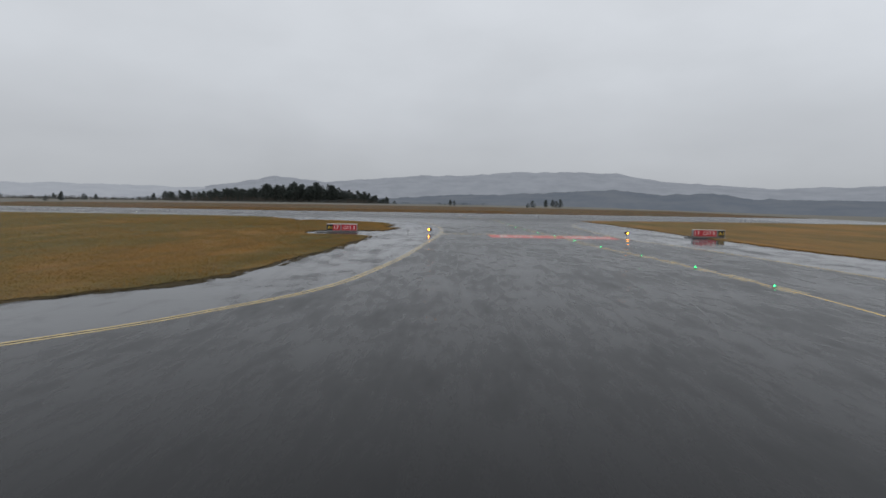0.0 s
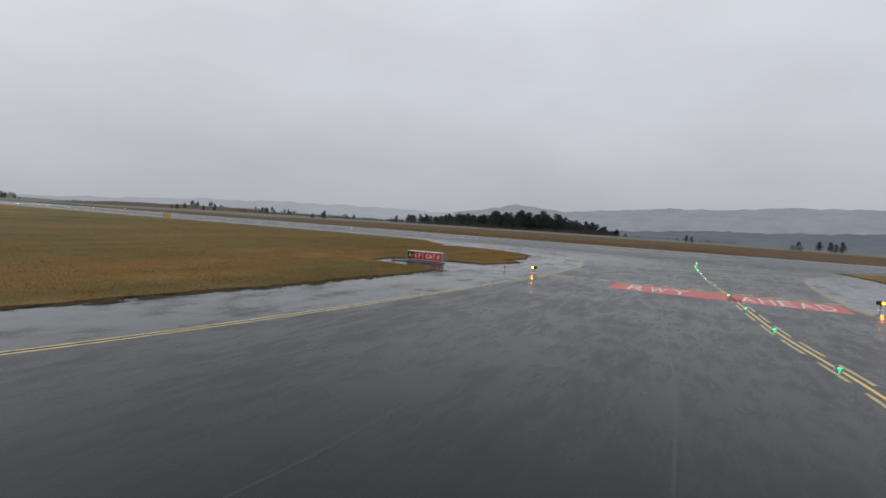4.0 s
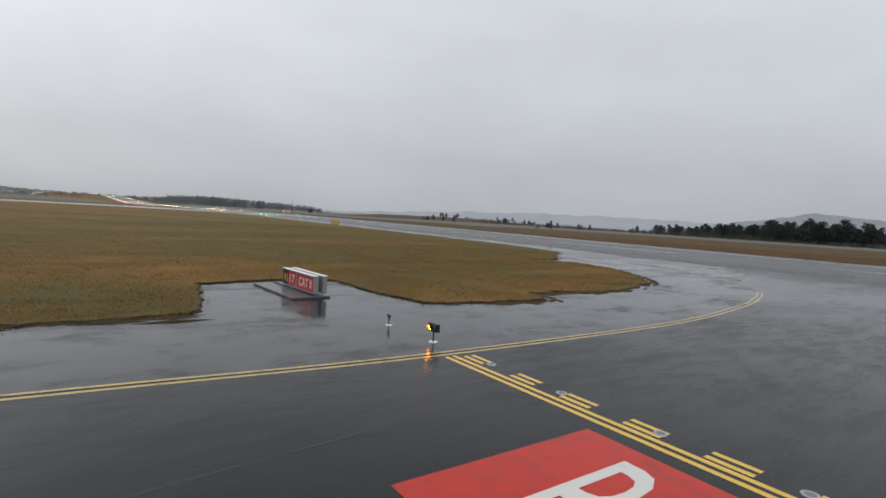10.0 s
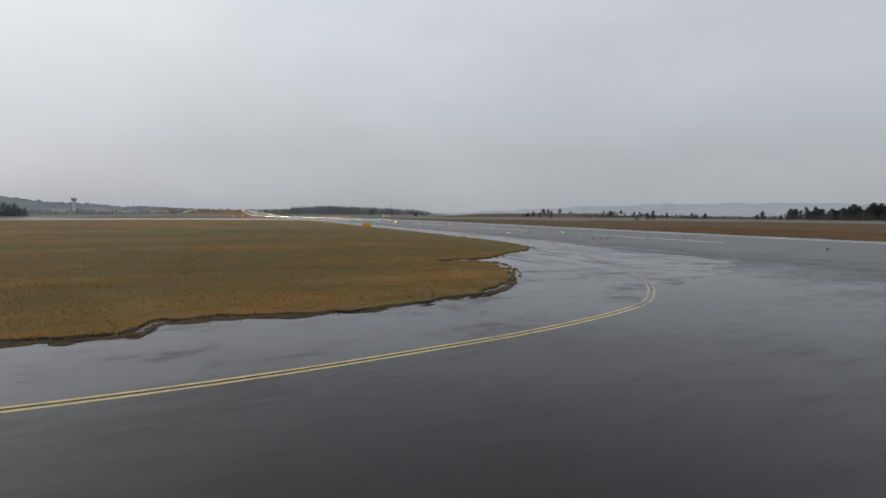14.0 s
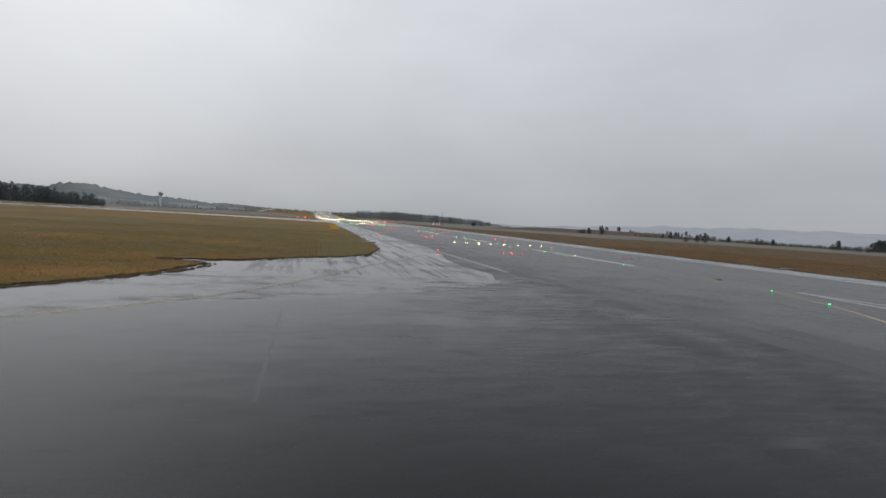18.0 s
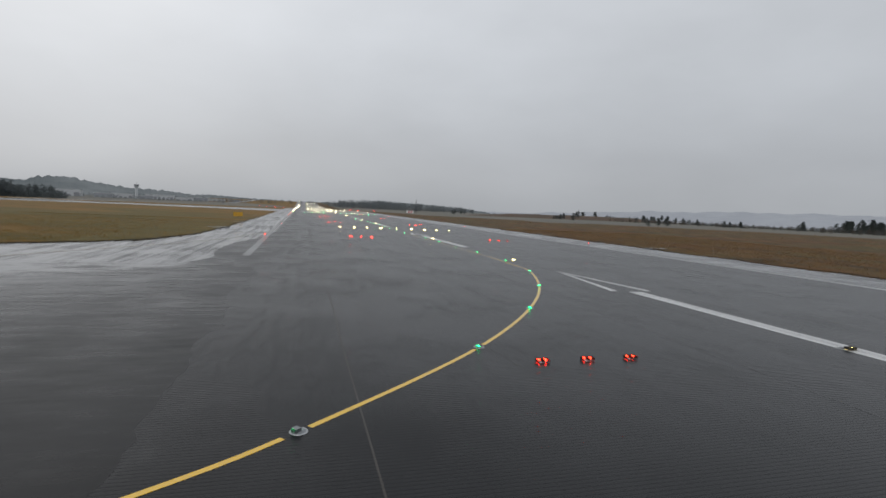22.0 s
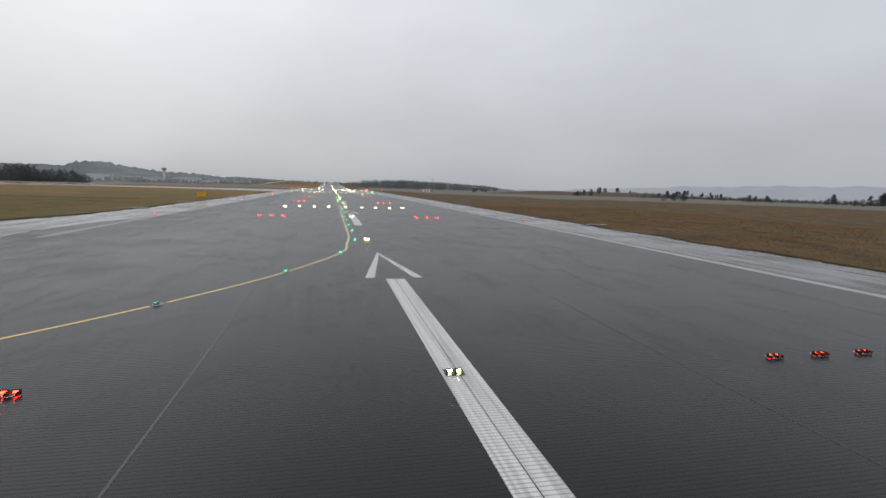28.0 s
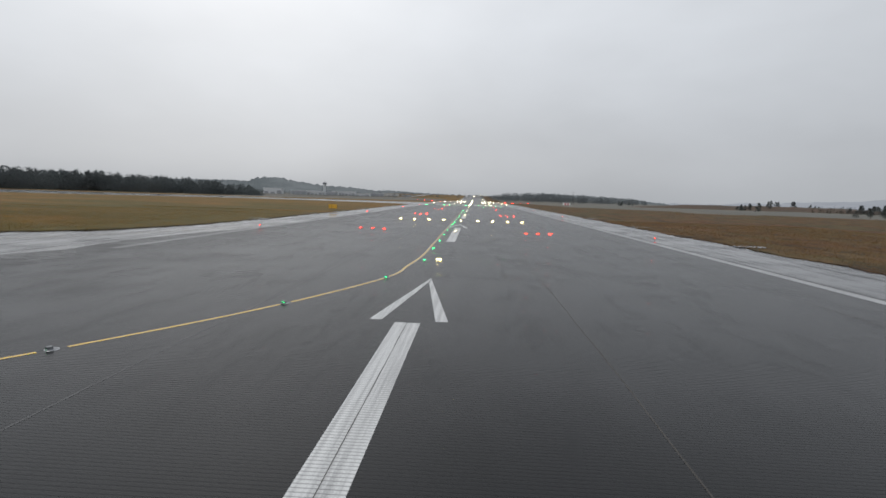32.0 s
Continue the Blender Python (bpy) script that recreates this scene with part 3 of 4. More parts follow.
def along(points, first, step):
    """Points every step metres along a line, from first metres on."""
    out, s, want = [], 0.0, first
    for a, b in zip(points, points[1:]):
        d = math.dist(a, b)
        while s + d >= want:
            t = (want - s) / d
            out.append((a[0] + (b[0] - a[0]) * t, a[1] + (b[1] - a[1]) * t, math.atan2(b[1] - a[1], b[0] - a[0])))
            want += step
        s += d
    return out


def length_to(points, x):
    s = 0.0
    for a, b in zip(points, points[1:]):
        if b[0] > x:
            return s
        s += math.dist(a, b)
    return s


FINE = smooth(LEAD, 0.125)
BEND, WEST = length_to(FINE, -18.9), length_to(FINE, -117.8)
gap = (BEND - 7.5 - WEST) / round((BEND - 7.5 - WEST) / 7.5)
GREENS = [g for g in along(FINE, WEST % gap, gap) if g[0] < -22.0] + [g for g in along(FINE, BEND, 7.82) if g[1] < 3.0]
STRAIGHT = [(-0.9, 7.65 + 7.93 * k, math.pi / 2) for k in range(18)]
for r in runs(FINE, GREENS, 0.27):
    part("line", ribbon(r[:-1:4] + [r[-1]], 0.142, 0.005), M_YELLOW, lead)
for side in (-0.34, 0.34):
    stretch = [p for p in FINE if -128 < p[0] < -87.3 and p[1] < -30]
    for i in range(0, len(stretch) - 22, 30):
        part("dash", ribbon(stretch[i:i + 22:3], 0.15, 0.005, side), M_PALE_YELLOW, lead)
for pts, what in ((EDGE_L, "verge"), (EDGE_R, "far verge")):
    edge = thing("taxi_edge_marking", "double yellow taxiway edge line near the " + what, "taxiway marking", "taxi edge lines", "structure")
    cut = next((k for k, p in enumerate(pts) if p[0] > -53.5), len(pts) - 2)
    for s in (-0.15, 0.15):
        part("line", ribbon(pts[:cut + 1], 0.15, 0.005, s), M_PALE_YELLOW, edge)
        part("faded_line", ribbon(pts[cut:], 0.14, 0.005, s), M_GHOST, edge, "almost worn away")

hold = thing("holding_point_marking", "yellow holding line, two solid and two dashed stripes across the taxiway", "taxiway marking", kind="structure")
HX = -85.9
for k in range(2):
    x = HX + 0.30 * k
    part("solid_stripe", ribbon([(x + 0.01 * i, -20.25 - i * 1.0) for i in range(23)], 0.16, 0.006), M_YELLOW, hold)
for k in (2, 3):
    x = HX + 0.30 * k + 0.02
    for i in range(12):
        y = -20.42 - 1.86 * i - (0.28 if i else 0.0)
        part("dash", flat([(x - 0.08, y), (x + 0.08, y), (x + 0.08, y - 0.92), (x - 0.08, y - 0.92)], 0.006), M_YELLOW, hold)


def letters(text, depth=0.0):
    """A mesh of the built-in font, scaled to a unit square at the origin."""
    cu = bpy.data.curves.new("glyph", "FONT")
    cu.body, cu.extrude, cu.resolution_u = text, depth, 3
    ob = new("glyph", cu)
    dg = bpy.context.evaluated_depsgraph_get()
    me = bpy.data.meshes.new_from_object(ob.evaluated_get(dg))
    bpy.data.objects.remove(ob)
    bpy.data.curves.remove(cu)
    bm = bmesh.new()
    bm.from_mesh(me)
    bpy.data.meshes.remove(me)
    lo = [min(v.co[i] for v in bm.verts) for i in range(2)]
    hi = [max(v.co[i] for v in bm.verts) for i in range(2)]
    for v in bm.verts:
        v.co.x = (v.co.x - lo[0]) / (hi[0] - lo[0])
        v.co.y = (v.co.y - lo[1]) / (hi[1] - lo[1])
    return bm


ahead = thing("runway_ahead_marking", "red painted panel with white letters RWY AHEAD before the holding line", "taxiway marking", kind="structure")
part("red_panel", flat([(-91.2, -26.15), (-86.35, -26.15), (-86.35, -41.8), (-91.2, -41.8)], 0.005), M_RED, ahead)
for word, start, end in (("RWY", -27.35, -32.05), ("AHEAD", -35.2, -41.2)):
    pitch = (end - start) / len(word)
    for i, ch in enumerate(word):
        bm = letters(ch)
        w = abs(pitch) - 0.30
        bmesh.ops.transform(bm, matrix=Matrix(((0, 3.6, 0, -90.55), (-w, 0, 0, start + pitch * i - 0.15), (0, 0, 1, 0.010), (0, 0, 0, 1))), verts=bm.verts)
        part("letter", bm, M_LETTER, ahead)

# pale tyre and water tracks across the taxiway
track = thing("tyre_track", "faint pale wandering tracks and sealed cracks in wet asphalt", "tyre mark", kind="structure")
for pts, wide in (([(-87.7, -23.7), (-97, -24.9), (-105.3, -25.9), (-114.4, -26.9), (-121.4, -26.7), (-126.5, -26.6), (-132.3, -26.0)], 0.085),
                  ([(-90.1, -29.6), (-97, -30.5), (-105, -31.1), (-113.2, -31.9), (-118.1, -32.3), (-126.7, -32.5), (-132.4, -31.6), (-136.9, -30.2)], 0.085),
                  ([(-102, -21.5), (-111.5, -21.9), (-121.6, -21.5), (-126.2, -20.4), (-131, -18.6)], 0.07),
                  ([(-124, -41), (-108, -37.2), (-96, -37.6), (-91.5, -38.2)], 0.05),
                  ([(-82.6, -23.7), (-86, -22.4), (-90.8, -20.7)], 0.06),
                  ([(-42, -12.5), (-42, -17.5), (-42, -24)], 0.12)):
    line = [(x, y + 0.06 * noise.noise(Vector((x * 0.3, y * 0.3, 4)))) for x, y in smooth(pts, 0.8)]
    part("track", ribbon(line, wide, 0.0035), M_TRACK, track)

# ---- airfield lights ----


def inset_light(name, label, lens, size=0.17, pair=True, plate=None, group="", big=1.0, shade=0.14, brim=0.075, shell=None):
    t = thing(name, label, "runway light", group)
    shell = shell or M_BAFFLE
    if plate:
        part("cover_plate", box(plate, plate, 0.006, 0, 0, 0.010, 0.002), M_DARK, t, "dark square cover plate")
    part("rim", rod(size, size * 0.94, 0.016, 0, 0, 0.004, 20), M_PLATE if not plate else M_STEEL, t)
    part("housing", rod(size * 0.82, size * 0.55, 0.022, 0, 0, 0.020, 16), M_STEEL, t)
    xs = (-0.085 * big ** 0.5, 0.085 * big ** 0.5) if pair else (0.0,)
    w = 0.046 * big
    for x in xs:
        bm = bmesh.new()
        bmesh.ops.create_uvsphere(bm, u_segments=8, v_segments=6, radius=1, matrix=Matrix.Translation((x, -0.02, 0.046)) @ Matrix.Diagonal((w, 0.018, 0.027 * big, 1)))
        part("lens", bm, lens, t, "glowing lens")
        top = 0.058 + 0.027 * big
        # side plates and hood added to hide the lens from beside and above
        for e in (-1, 1):
            part("beam_baffle", box(0.008, shade, top - 0.018, x + e * (w + 0.007), 0.01 - shade / 2, (top + 0.018) / 2, 0.002), shell, t)
        part("hood", box(2 * w + 0.024, brim, 0.008, x, 0.0105 - brim / 2, top + 0.004, 0.002), shell, t)
    return t


def put_all(first, places):
    """Moves a thing to the first place, and copies of it to the rest."""
    rest = [copy_thing(first, m) for m in places[1:]]
    first.matrix_basis = places[0]
    return [first] + rest


STEP, ROW0 = 30.5, -22.35
red = inset_light("barrette_light", "red inset side-row light with twin glowing lenses", L_RED, group="red side-row lights", big=1.55, shade=0.21)
put_all(red, [pose(s * x, ROW0 + 2 * STEP * k, rise(ROW0 + 2 * STEP * k)) for k in range(5) for s in (-1, 1) for x in (9.05, 10.55, 12.05)])
white = inset_light("centreline_light", "yellowish white inset centreline light in a dark plate", L_WHITE, 0.15, True, 0.46, "white centreline lights", 1.5, 0.20)
put_all(white, [pose(0.06, ROW0 + STEP * k, 0.004) for k in range(0, 9)])
bar = inset_light("crossbar_light", "white inset crossbar light glowing in wet asphalt", L_WHITE, 0.16, True, None, "white crossbar lights", 2.1, 0.32)
put_all(bar, [pose(s * x, ROW0 + 3 * STEP, 0) for s in (-1, 1) for x in (3.2, 5.9, 8.6, 11.3)])
thr = inset_light("threshold_light", "green inset threshold light across the runway", L_THRESHOLD, 0.16, True, None, "green threshold lights", 1.9, 0.26)
put_all(thr, [pose(-22.5 + 3.0 * k, 246, 0.004) for k in range(16)])
green = inset_light("taxi_centreline_light", "green inset taxi light in a grey metal disc", L_GREEN, 0.18, False, None, "green taxi lights", 1.3, 0.14, 0.135, M_STEEL)
put_all(green, [pose(x, y, 0, 0, 0, math.degrees(a) - 90) for x, y, a in GREENS + STRAIGHT if x > -150])


def stop_disc():
    t = thing("stop_bar_light", "unlit round grey metal stop-bar light beside the holding line", "runway light", "stop-bar lights")
    part("rim", rod(0.155, 0.148, 0.016, 0, 0, 0.004, 20), M_PLATE, t)
    part("housing", rod(0.10, 0.06, 0.014, 0, 0, 0.020, 16), M_STEEL, t)
    return t


put_all(stop_disc(), [pose(-85.10, -21.50 - 2.79 * k, 0) for k in range(7)])


def edge_lamp(name, label, lens, group):
    t = thing(name, label, "runway light", group)
    part("base", rod(0.11, 0.10, 0.03, 0, 0, 0, 14), M_STEEL, t)
    part("stem", rod(0.03, 0.03, 0.20, 0, 0, 0.03, 10), M_STEEL, t)
    part("collar", rod(0.06, 0.08, 0.05, 0, 0, 0.22, 12), M_DARK, t)
    part("dome", rod(0.075, 0.045, 0.11, 0, 0.02, 0.27, 12), M_STEEL, t, "dull metal lamp head")
    bm = bmesh.new()
    bmesh.ops.create_uvsphere(bm, u_segments=10, v_segments=8, radius=1, matrix=Matrix.Translation((0, -0.055, 0.32)) @ Matrix.Diagonal((0.05, 0.03, 0.055, 1)))
    part("lens", bm, lens, t, "glowing glass lens")
    # black plates added to stop the red showing sideways
    for e in (-1, 1):
        part("beam_baffle", box(0.008, 0.14, 0.12, e * 0.058, -0.11, 0.32, 0.002), M_BAFFLE, t)
    return t


red_edge = edge_lamp("runway_edge_light", "red elevated runway edge light on a short stem", L_RED, "red runway edge lights")
put_all(red_edge, [pose(s * 23.4, 34 + 62.5 * k, rise(34 + 62.5 * k)) for k in range(4) for s in (-1, 1)] + [pose(23.4, -28.5, 0)])


def far_lamps(name, label, places, r, material):
    """Lamps too far off to tell apart: glowing squares that face south, each at the back of a square hood added to
    narrow its beam.
    """
    vs, fs, hv, hf = [], [], [], []
    for x, y, z in places:
        k = len(vs)
        vs += [(x - r, y, z - r), (x + r, y, z - r), (x + r, y, z + r), (x - r, y, z + r)]
        fs.append((k, k + 1, k + 2, k + 3))
        e = r * 1.04
        for q in (y + 0.02, y - 8.0 * r):
            hv += [(x - e, q, z - e), (x + e, q, z - e), (x + e, q, z + e), (x - e, q, z + e)]
        k *= 2
        hf += [(k + a, k + (a + 1) % 4, k + 4 + (a + 1) % 4, k + 4 + a) for a in range(4)] + [(k, k + 3, k + 2, k + 1)]
    tagged(new(name + "_beam_hoods", mesh_of(name, hv, hf, M_STEEL)), "grey added beam hoods round " + label, "lamp hood", kind="stuff")
    tagged(new(name, mesh_of(name, vs, fs, material)), label, "runway light", kind="stuff")


far_lamps("far_edge_lights", "rows of white edge lights running to the far end of the runway", [(s * 23.4, y, rise(y) + 0.35) for y in range(306, 2360, 60) for s in (-1, 1)], 0.16, L_FAR)
far_lamps("far_centreline_lights", "white centreline lights running down the distant runway", [(0.0, y, rise(y) + 0.12) for y in range(262, 2360, 30)], 0.125, L_FAR)
far_lamps("touchdown_lights", "white touchdown zone lights in short rows on the runway", [(s * x, y, rise(y) + 0.12) for y in range(276, 760, 60) for s in (-1, 1) for x in (9.0, 10.5, 12.0)], 0.10, L_FAR)


def papi(m):
    t = thing("approach_slope_light", "red approach slope light box on legs in the grass", "runway light", "approach slope lights", at=m)
    part("case", box(1.0, 1.2, 0.35, 0, 0, 0.75, 0.03), M_BOX_YELLOW, t)
    for x in (-0.35, 0.35):
        for y in (-0.45, 0.45):
            part("leg", rod(0.03, 0.03, 0.6, x, y, 0, 8), M_ALU, t)
    for x in (-0.27, 0.27):
        bm = bmesh.new()
        bmesh.ops.create_uvsphere(bm, u_segments=10, v_segments=8, radius=1, matrix=Matrix.Translation((x, -0.62, 0.75)) @ Matrix.Diagonal((0.17, 0.05, 0.17, 1)))
        part("lens", bm, L_RED, t, "red glowing lens")
        # deep plates added beside each lens to cut it off at wide bearings
        for e in (-1, 1):
            part("side_baffle", box(0.02, 0.9, 0.40, x + e * 0.19, -1.03, 0.75, 0.004), M_BAFFLE, t)
    return t


first_papi = papi(pose(-38, 585, rise(585)))
for k in range(1, 8):
    x = -38 - 9 * k if k < 4 else 38 + 9 * (k - 4)
    copy_thing(first_papi, pose(x, 585, rise(585)))

# ---- signs and guard lights at the holding point ----


def airfield_sign(m, panels, label, pad_left, pad_w=1.5):
    """Panels in modules: [[(text, width, face, ink), ...], ...]; the sign faces -y of its own frame, from x = 0 on."""
    t = thing("taxiway_sign", label, "airfield sign", "holding point signs", at=m)
    total = sum(w for mod in panels for _, w, _, _ in mod) + 0.06 * (len(panels) - 1)
    part("base_slab", box(total + pad_left + 0.1, pad_w + 0.5, 0.10, (total - pad_left + 0.1) / 2, -pad_w / 2 + 0.60, 0.05, 0.015), M_CONCRETE, t, "low wet concrete slab")
    part("base_rail", box(total + pad_left, 0.10, 0.06, (total - pad_left) / 2, 0.0, 0.13, 0.01), M_DARK, t, "dark mounting rail")
    x = 0.0
    z0, hgt, dep = 0.20, 0.86, 0.24
    for mod in panels:
        w = sum(q[1] for q in mod)
        part("housing", box(w, dep, hgt, x + w / 2, dep / 2 + 0.012, z0 + hgt / 2, 0.012), M_ALU, t, "grey aluminium sign case")
        rim = box(w, 0.03, 0.05, x + w / 2, -0.004, z0 + 0.025)
        box(w, 0.03, 0.05, x + w / 2, -0.004, z0 + hgt - 0.025, 0, rim)
        box(0.05, 0.03, hgt - 0.1, x + 0.025, -0.004, z0 + hgt / 2, 0, rim)
        box(0.05, 0.03, hgt - 0.1, x + w - 0.025, -0.004, z0 + hgt / 2, 0, rim)
        part("frame", rim, M_ALU, t)
        part("top_cap", box(w + 0.03, dep + 0.06, 0.025, x + w / 2, dep / 2 - 0.01, z0 + hgt + 0.0125, 0.006), M_SIGN_WHITE, t)
        part("rear_housing", box(w, dep, hgt, x + w / 2, dep / 2 + 0.47, z0 + hgt / 2, 0.012), M_ALU, t, "grey case of the rear-facing sign")
        part("rear_cap", box(w + 0.03, dep + 0.06, 0.025, x + w / 2, dep / 2 + 0.47, z0 + hgt + 0.0125, 0.006), M_SIGN_WHITE, t)
        for lx in (x + 0.2, x + w - 0.2):
            part("rear_leg", rod(0.035, 0.035, z0 - 0.06, lx, dep / 2 + 0.47, 0.09, 10), M_ALU, t)
            part("leg", rod(0.035, 0.035, z0 - 0.06, lx, dep / 2, 0.09, 10), M_ALU, t)
        cx = x
        for i, (text, pw, face, ink) in enumerate(mod):
            l = cx + (0.05 if i == 0 else 0.0)
            r = cx + pw - (0.05 if i == len(mod) - 1 else 0.0)
            pan = part("face_panel", box(r - l, 0.012, hgt - 0.10, (l + r) / 2, 0.004, z0 + hgt / 2), face, t)
            if text:
                bm = letters(text, 0.01)
                tw = min((r - l) * 0.76, 0.30 * len(text.replace(" ", "")) + (0.15 if " " in text else 0.0))
                sx = (l + r - tw) / 2
                bmesh.ops.transform(bm, matrix=Matrix(((tw, 0, 0, sx), (0, 0, 0.4, -0.004), (0, 0.44, 0, z0 + 0.21), (0, 0, 0, 1))), verts=bm.verts)
                part("lettering", bm, ink, pan)
            cx += pw
        x += w + 0.06
    return t


airfield_sign(pose(-86.13, -5.03, 0.0, 0, 0, -86), [[("A1", 0.78, M_SIGN_BLACK, M_SIGN_YELLOW), ("17", 1.02, M_SIGN_RED, M_SIGN_WHITE)], [("CAT II", 2.05, M_SIGN_RED, M_SIGN_WHITE)]],
              "black and red sign reading A1 17 CAT II on slab", 1.25)
airfield_sign(pose(-85.6, -53.0, 0.0, 0, 0, -97), [[("17", 0.95, M_SIGN_RED, M_SIGN_WHITE), ("CAT II", 1.95, M_SIGN_RED, M_SIGN_WHITE)], [("A1", 0.9, M_SIGN_BLACK, M_SIGN_YELLOW)]],
              "red and black sign reading 17 CAT II A1 across the taxiway", 0.9, 1.2)


def guard_light(m, label, lit):
    """Twin amber lamps with hoods on a short post, facing -y of its own frame."""
    t = thing("runway_guard_light", label, "runway guard light", "runway guard lights", at=m)
    part("flange", rod(0.20, 0.19, 0.025, 0, 0, 0.0, 18), M_SIGN_WHITE, t, "pale round base flange")
    part("post", rod(0.035, 0.03, 0.42, 0, 0, 0.02, 12), M_DARK, t)
    part("yoke", box(0.10, 0.10, 0.05, 0, 0, 0.44, 0.01), M_DARK, t)
    part("housing", box(0.66, 0.16, 0.36, 0, 0, 0.645, 0.03), M_DARK, t, "black lamp housing")
    for i, x in enumerate((-0.165, 0.165)):
        ring = bmesh.new()
        q = Matrix.Rotation(radians(90), 4, "X")
        bmesh.ops.create_cone(ring, cap_ends=False, segments=20, radius1=0.125, radius2=0.135, depth=0.16, matrix=Matrix.Translation((x, -0.15, 0.645)) @ q)
        for v in [v for v in ring.verts if v.co.z < 0.59]:
            v.co.y = max(v.co.y, -0.10)
        bmesh.ops.solidify(ring, geom=ring.faces[:], thickness=0.008)
        part("hood", ring, M_DARK, t)
        bm = bmesh.new()
        bmesh.ops.create_uvsphere(bm, u_segments=16, v_segments=8, radius=1, matrix=Matrix.Translation((x, -0.085, 0.645)) @ Matrix.Diagonal((0.115, 0.04, 0.115, 1)))
        part("lens", bm, L_AMBER if i == lit else L_UNLIT, t, "lit amber lens" if i == lit else "dark amber lens")
    return t


guard_light(pose(-85.2, -18.5, 0, 0, 0, -86) @ Matrix.Scale(0.80, 4), "black twin-lamp guard light glowing amber by the holding line", 0)
guard_light(pose(-86.2, -44.1, 0, 0, 0, -96) @ Matrix.Scale(0.80, 4), "black twin-lamp guard light glowing amber across the taxiway", 1)


def edge_marker(m):
    t = thing("taxiway_edge_light", "small dark forked edge light on a white base", "edge light", "taxiway edge lights", at=m)
    part("flange", rod(0.17, 0.16, 0.02, 0, 0, 0, 16), M_SIGN_WHITE, t, "pale round base flange")
    part("stem", rod(0.028, 0.028, 0.30, 0, 0, 0.02, 10), M_DARK, t)
    for s in (-1, 1):
        part("fork", rod(0.03, 0.05, 0.26, 0, s * 0.02, 0.30, 10, None, Matrix.Rotation(radians(-s * 24), 4, "X")), M_DARK, t)
    return t


edge_marker(pose(-85.35, -15.6, 0) @ Matrix.Scale(0.78, 4))


def marker_board(m, label):
    t = thing("marker_board", label, "airfield sign", at=m)
    for x in (-0.8, 0.0, 0.8):
        part("leg", rod(0.04, 0.04, 0.35, x, 0.05, 0, 8), M_ALU, t)
    part("case", box(2.3, 0.22, 1.15, 0, 0.1, 0.9, 0.02), M_DARK, t)
    for x in (-0.76, 0.0, 0.76):
        pan = part("face_panel", box(0.70, 0.02, 1.05, x, -0.02, 0.9, 0.004), M_BOX_YELLOW, t)
        part("dark_bar", box(0.10, 0.012, 0.5, x, -0.037, 0.9), M_SIGN_BLACK, pan)
    return t


marker_board(pose(-34.6, 107, 0.02, 0, 0, 0), "yellow board on short legs at the edge of the runway grass")

# ---- trees ----


def crown_mesh(name, height, width, seed, clumps, pieces, material, base=0.12):
    """A ragged pine crown: clumps of small leaf blades set about the stem, with gaps."""
    r = random.Random(seed)
    vs, fs = [], []
    lean = (r.uniform(-0.05, 0.05), r.uniform(-0.05, 0.05))
    for i in range(clumps):
        u = base + (1 - base) * (i + r.random()) / clumps
        reach = width * (0.25 + 0.75 * math.sin(math.pi * min(1.0, (1.02 - u) * 0.62 + 0.12))) * (1.0 - 0.85 * max(0.0, u - 0.55) / 0.45)
        a, q = r.uniform(0, 6.283), reach * r.uniform(0.35, 1.0)
        cx, cy, cz = q * math.cos(a) + lean[0] * u * height, q * math.sin(a) + lean[1] * u * height, u * height
        s = height * r.uniform(0.035, 0.075)
        for _ in range(pieces):
            p = Vector((r.gauss(0, 1), r.gauss(0, 1), r.gauss(0, 0.55))) * s + Vector((cx, cy, cz))
            d1 = Vector((r.gauss(0, 1), r.gauss(0, 1), r.gauss(0, 0.6))).normalized() * s * r.uniform(0.7, 1.5)
            d2 = Vector((r.gauss(0, 1), r.gauss(0, 1), r.gauss(0, 0.8))).normalized() * s * r.uniform(0.5, 1.0)
            k = len(vs)
            vs += [p - d1, p + d2, p + d1]
            fs.append((k, k + 1, k + 2))
    return vs, fs


def pine(seed, height, width, label, material, group, bare=0.12):
    t = thing("pine_tree", label, "tree", group)
    r = random.Random(seed)
    bm = bmesh.new()
    rod(height * 0.016 + 0.05, 0.03, height * 0.95, 0, 0, -0.4, 7, bm)
    for i in range(9):
        a, z = r.uniform(0, 360), height * r.uniform(max(0.15, bare), 0.85)
        turn = Matrix.Rotation(radians(a), 4, "Z") @ Matrix.Rotation(radians(r.uniform(60, 80)), 4, "Y")
        rod(0.05, 0.015, width * (1.1 - z / height) * 0.9, 0, 0, z, 5, bm, turn)
    part("trunk", bm, M_BARK, t)
    vs, fs = crown_mesh("crown", height, width, seed, 60, 12, material, bare)
    c = new("crown", mesh_of("crown", vs, fs, material))
    c.parent = t
    return t


BANK_A, BANK_B = Vector((228, 650)), Vector((452, 532))


def bank_height(x, y):
    """A low earth bank beyond the pale field, with trees along it."""
    d = BANK_B - BANK_A
    u = (Vector((x, y)) - BANK_A).dot(d) / d.length_squared
    v = ((Vector((x, y)) - BANK_A) - d * u).length / 36.0
    if u < -0.15 or u > 1.25 or v > 1:
        return 0.0
    ends = min(1.0, max(0.0, (u + 0.15) / 0.3)) * min(1.0, max(0.0, (1.25 - u) / 0.5))
    return 5.6 * ends * (0.5 + 0.5 * math.cos(math.pi * v)) * (1 + 0.25 * noise.noise(Vector((u * 7, 0.4, 1))))


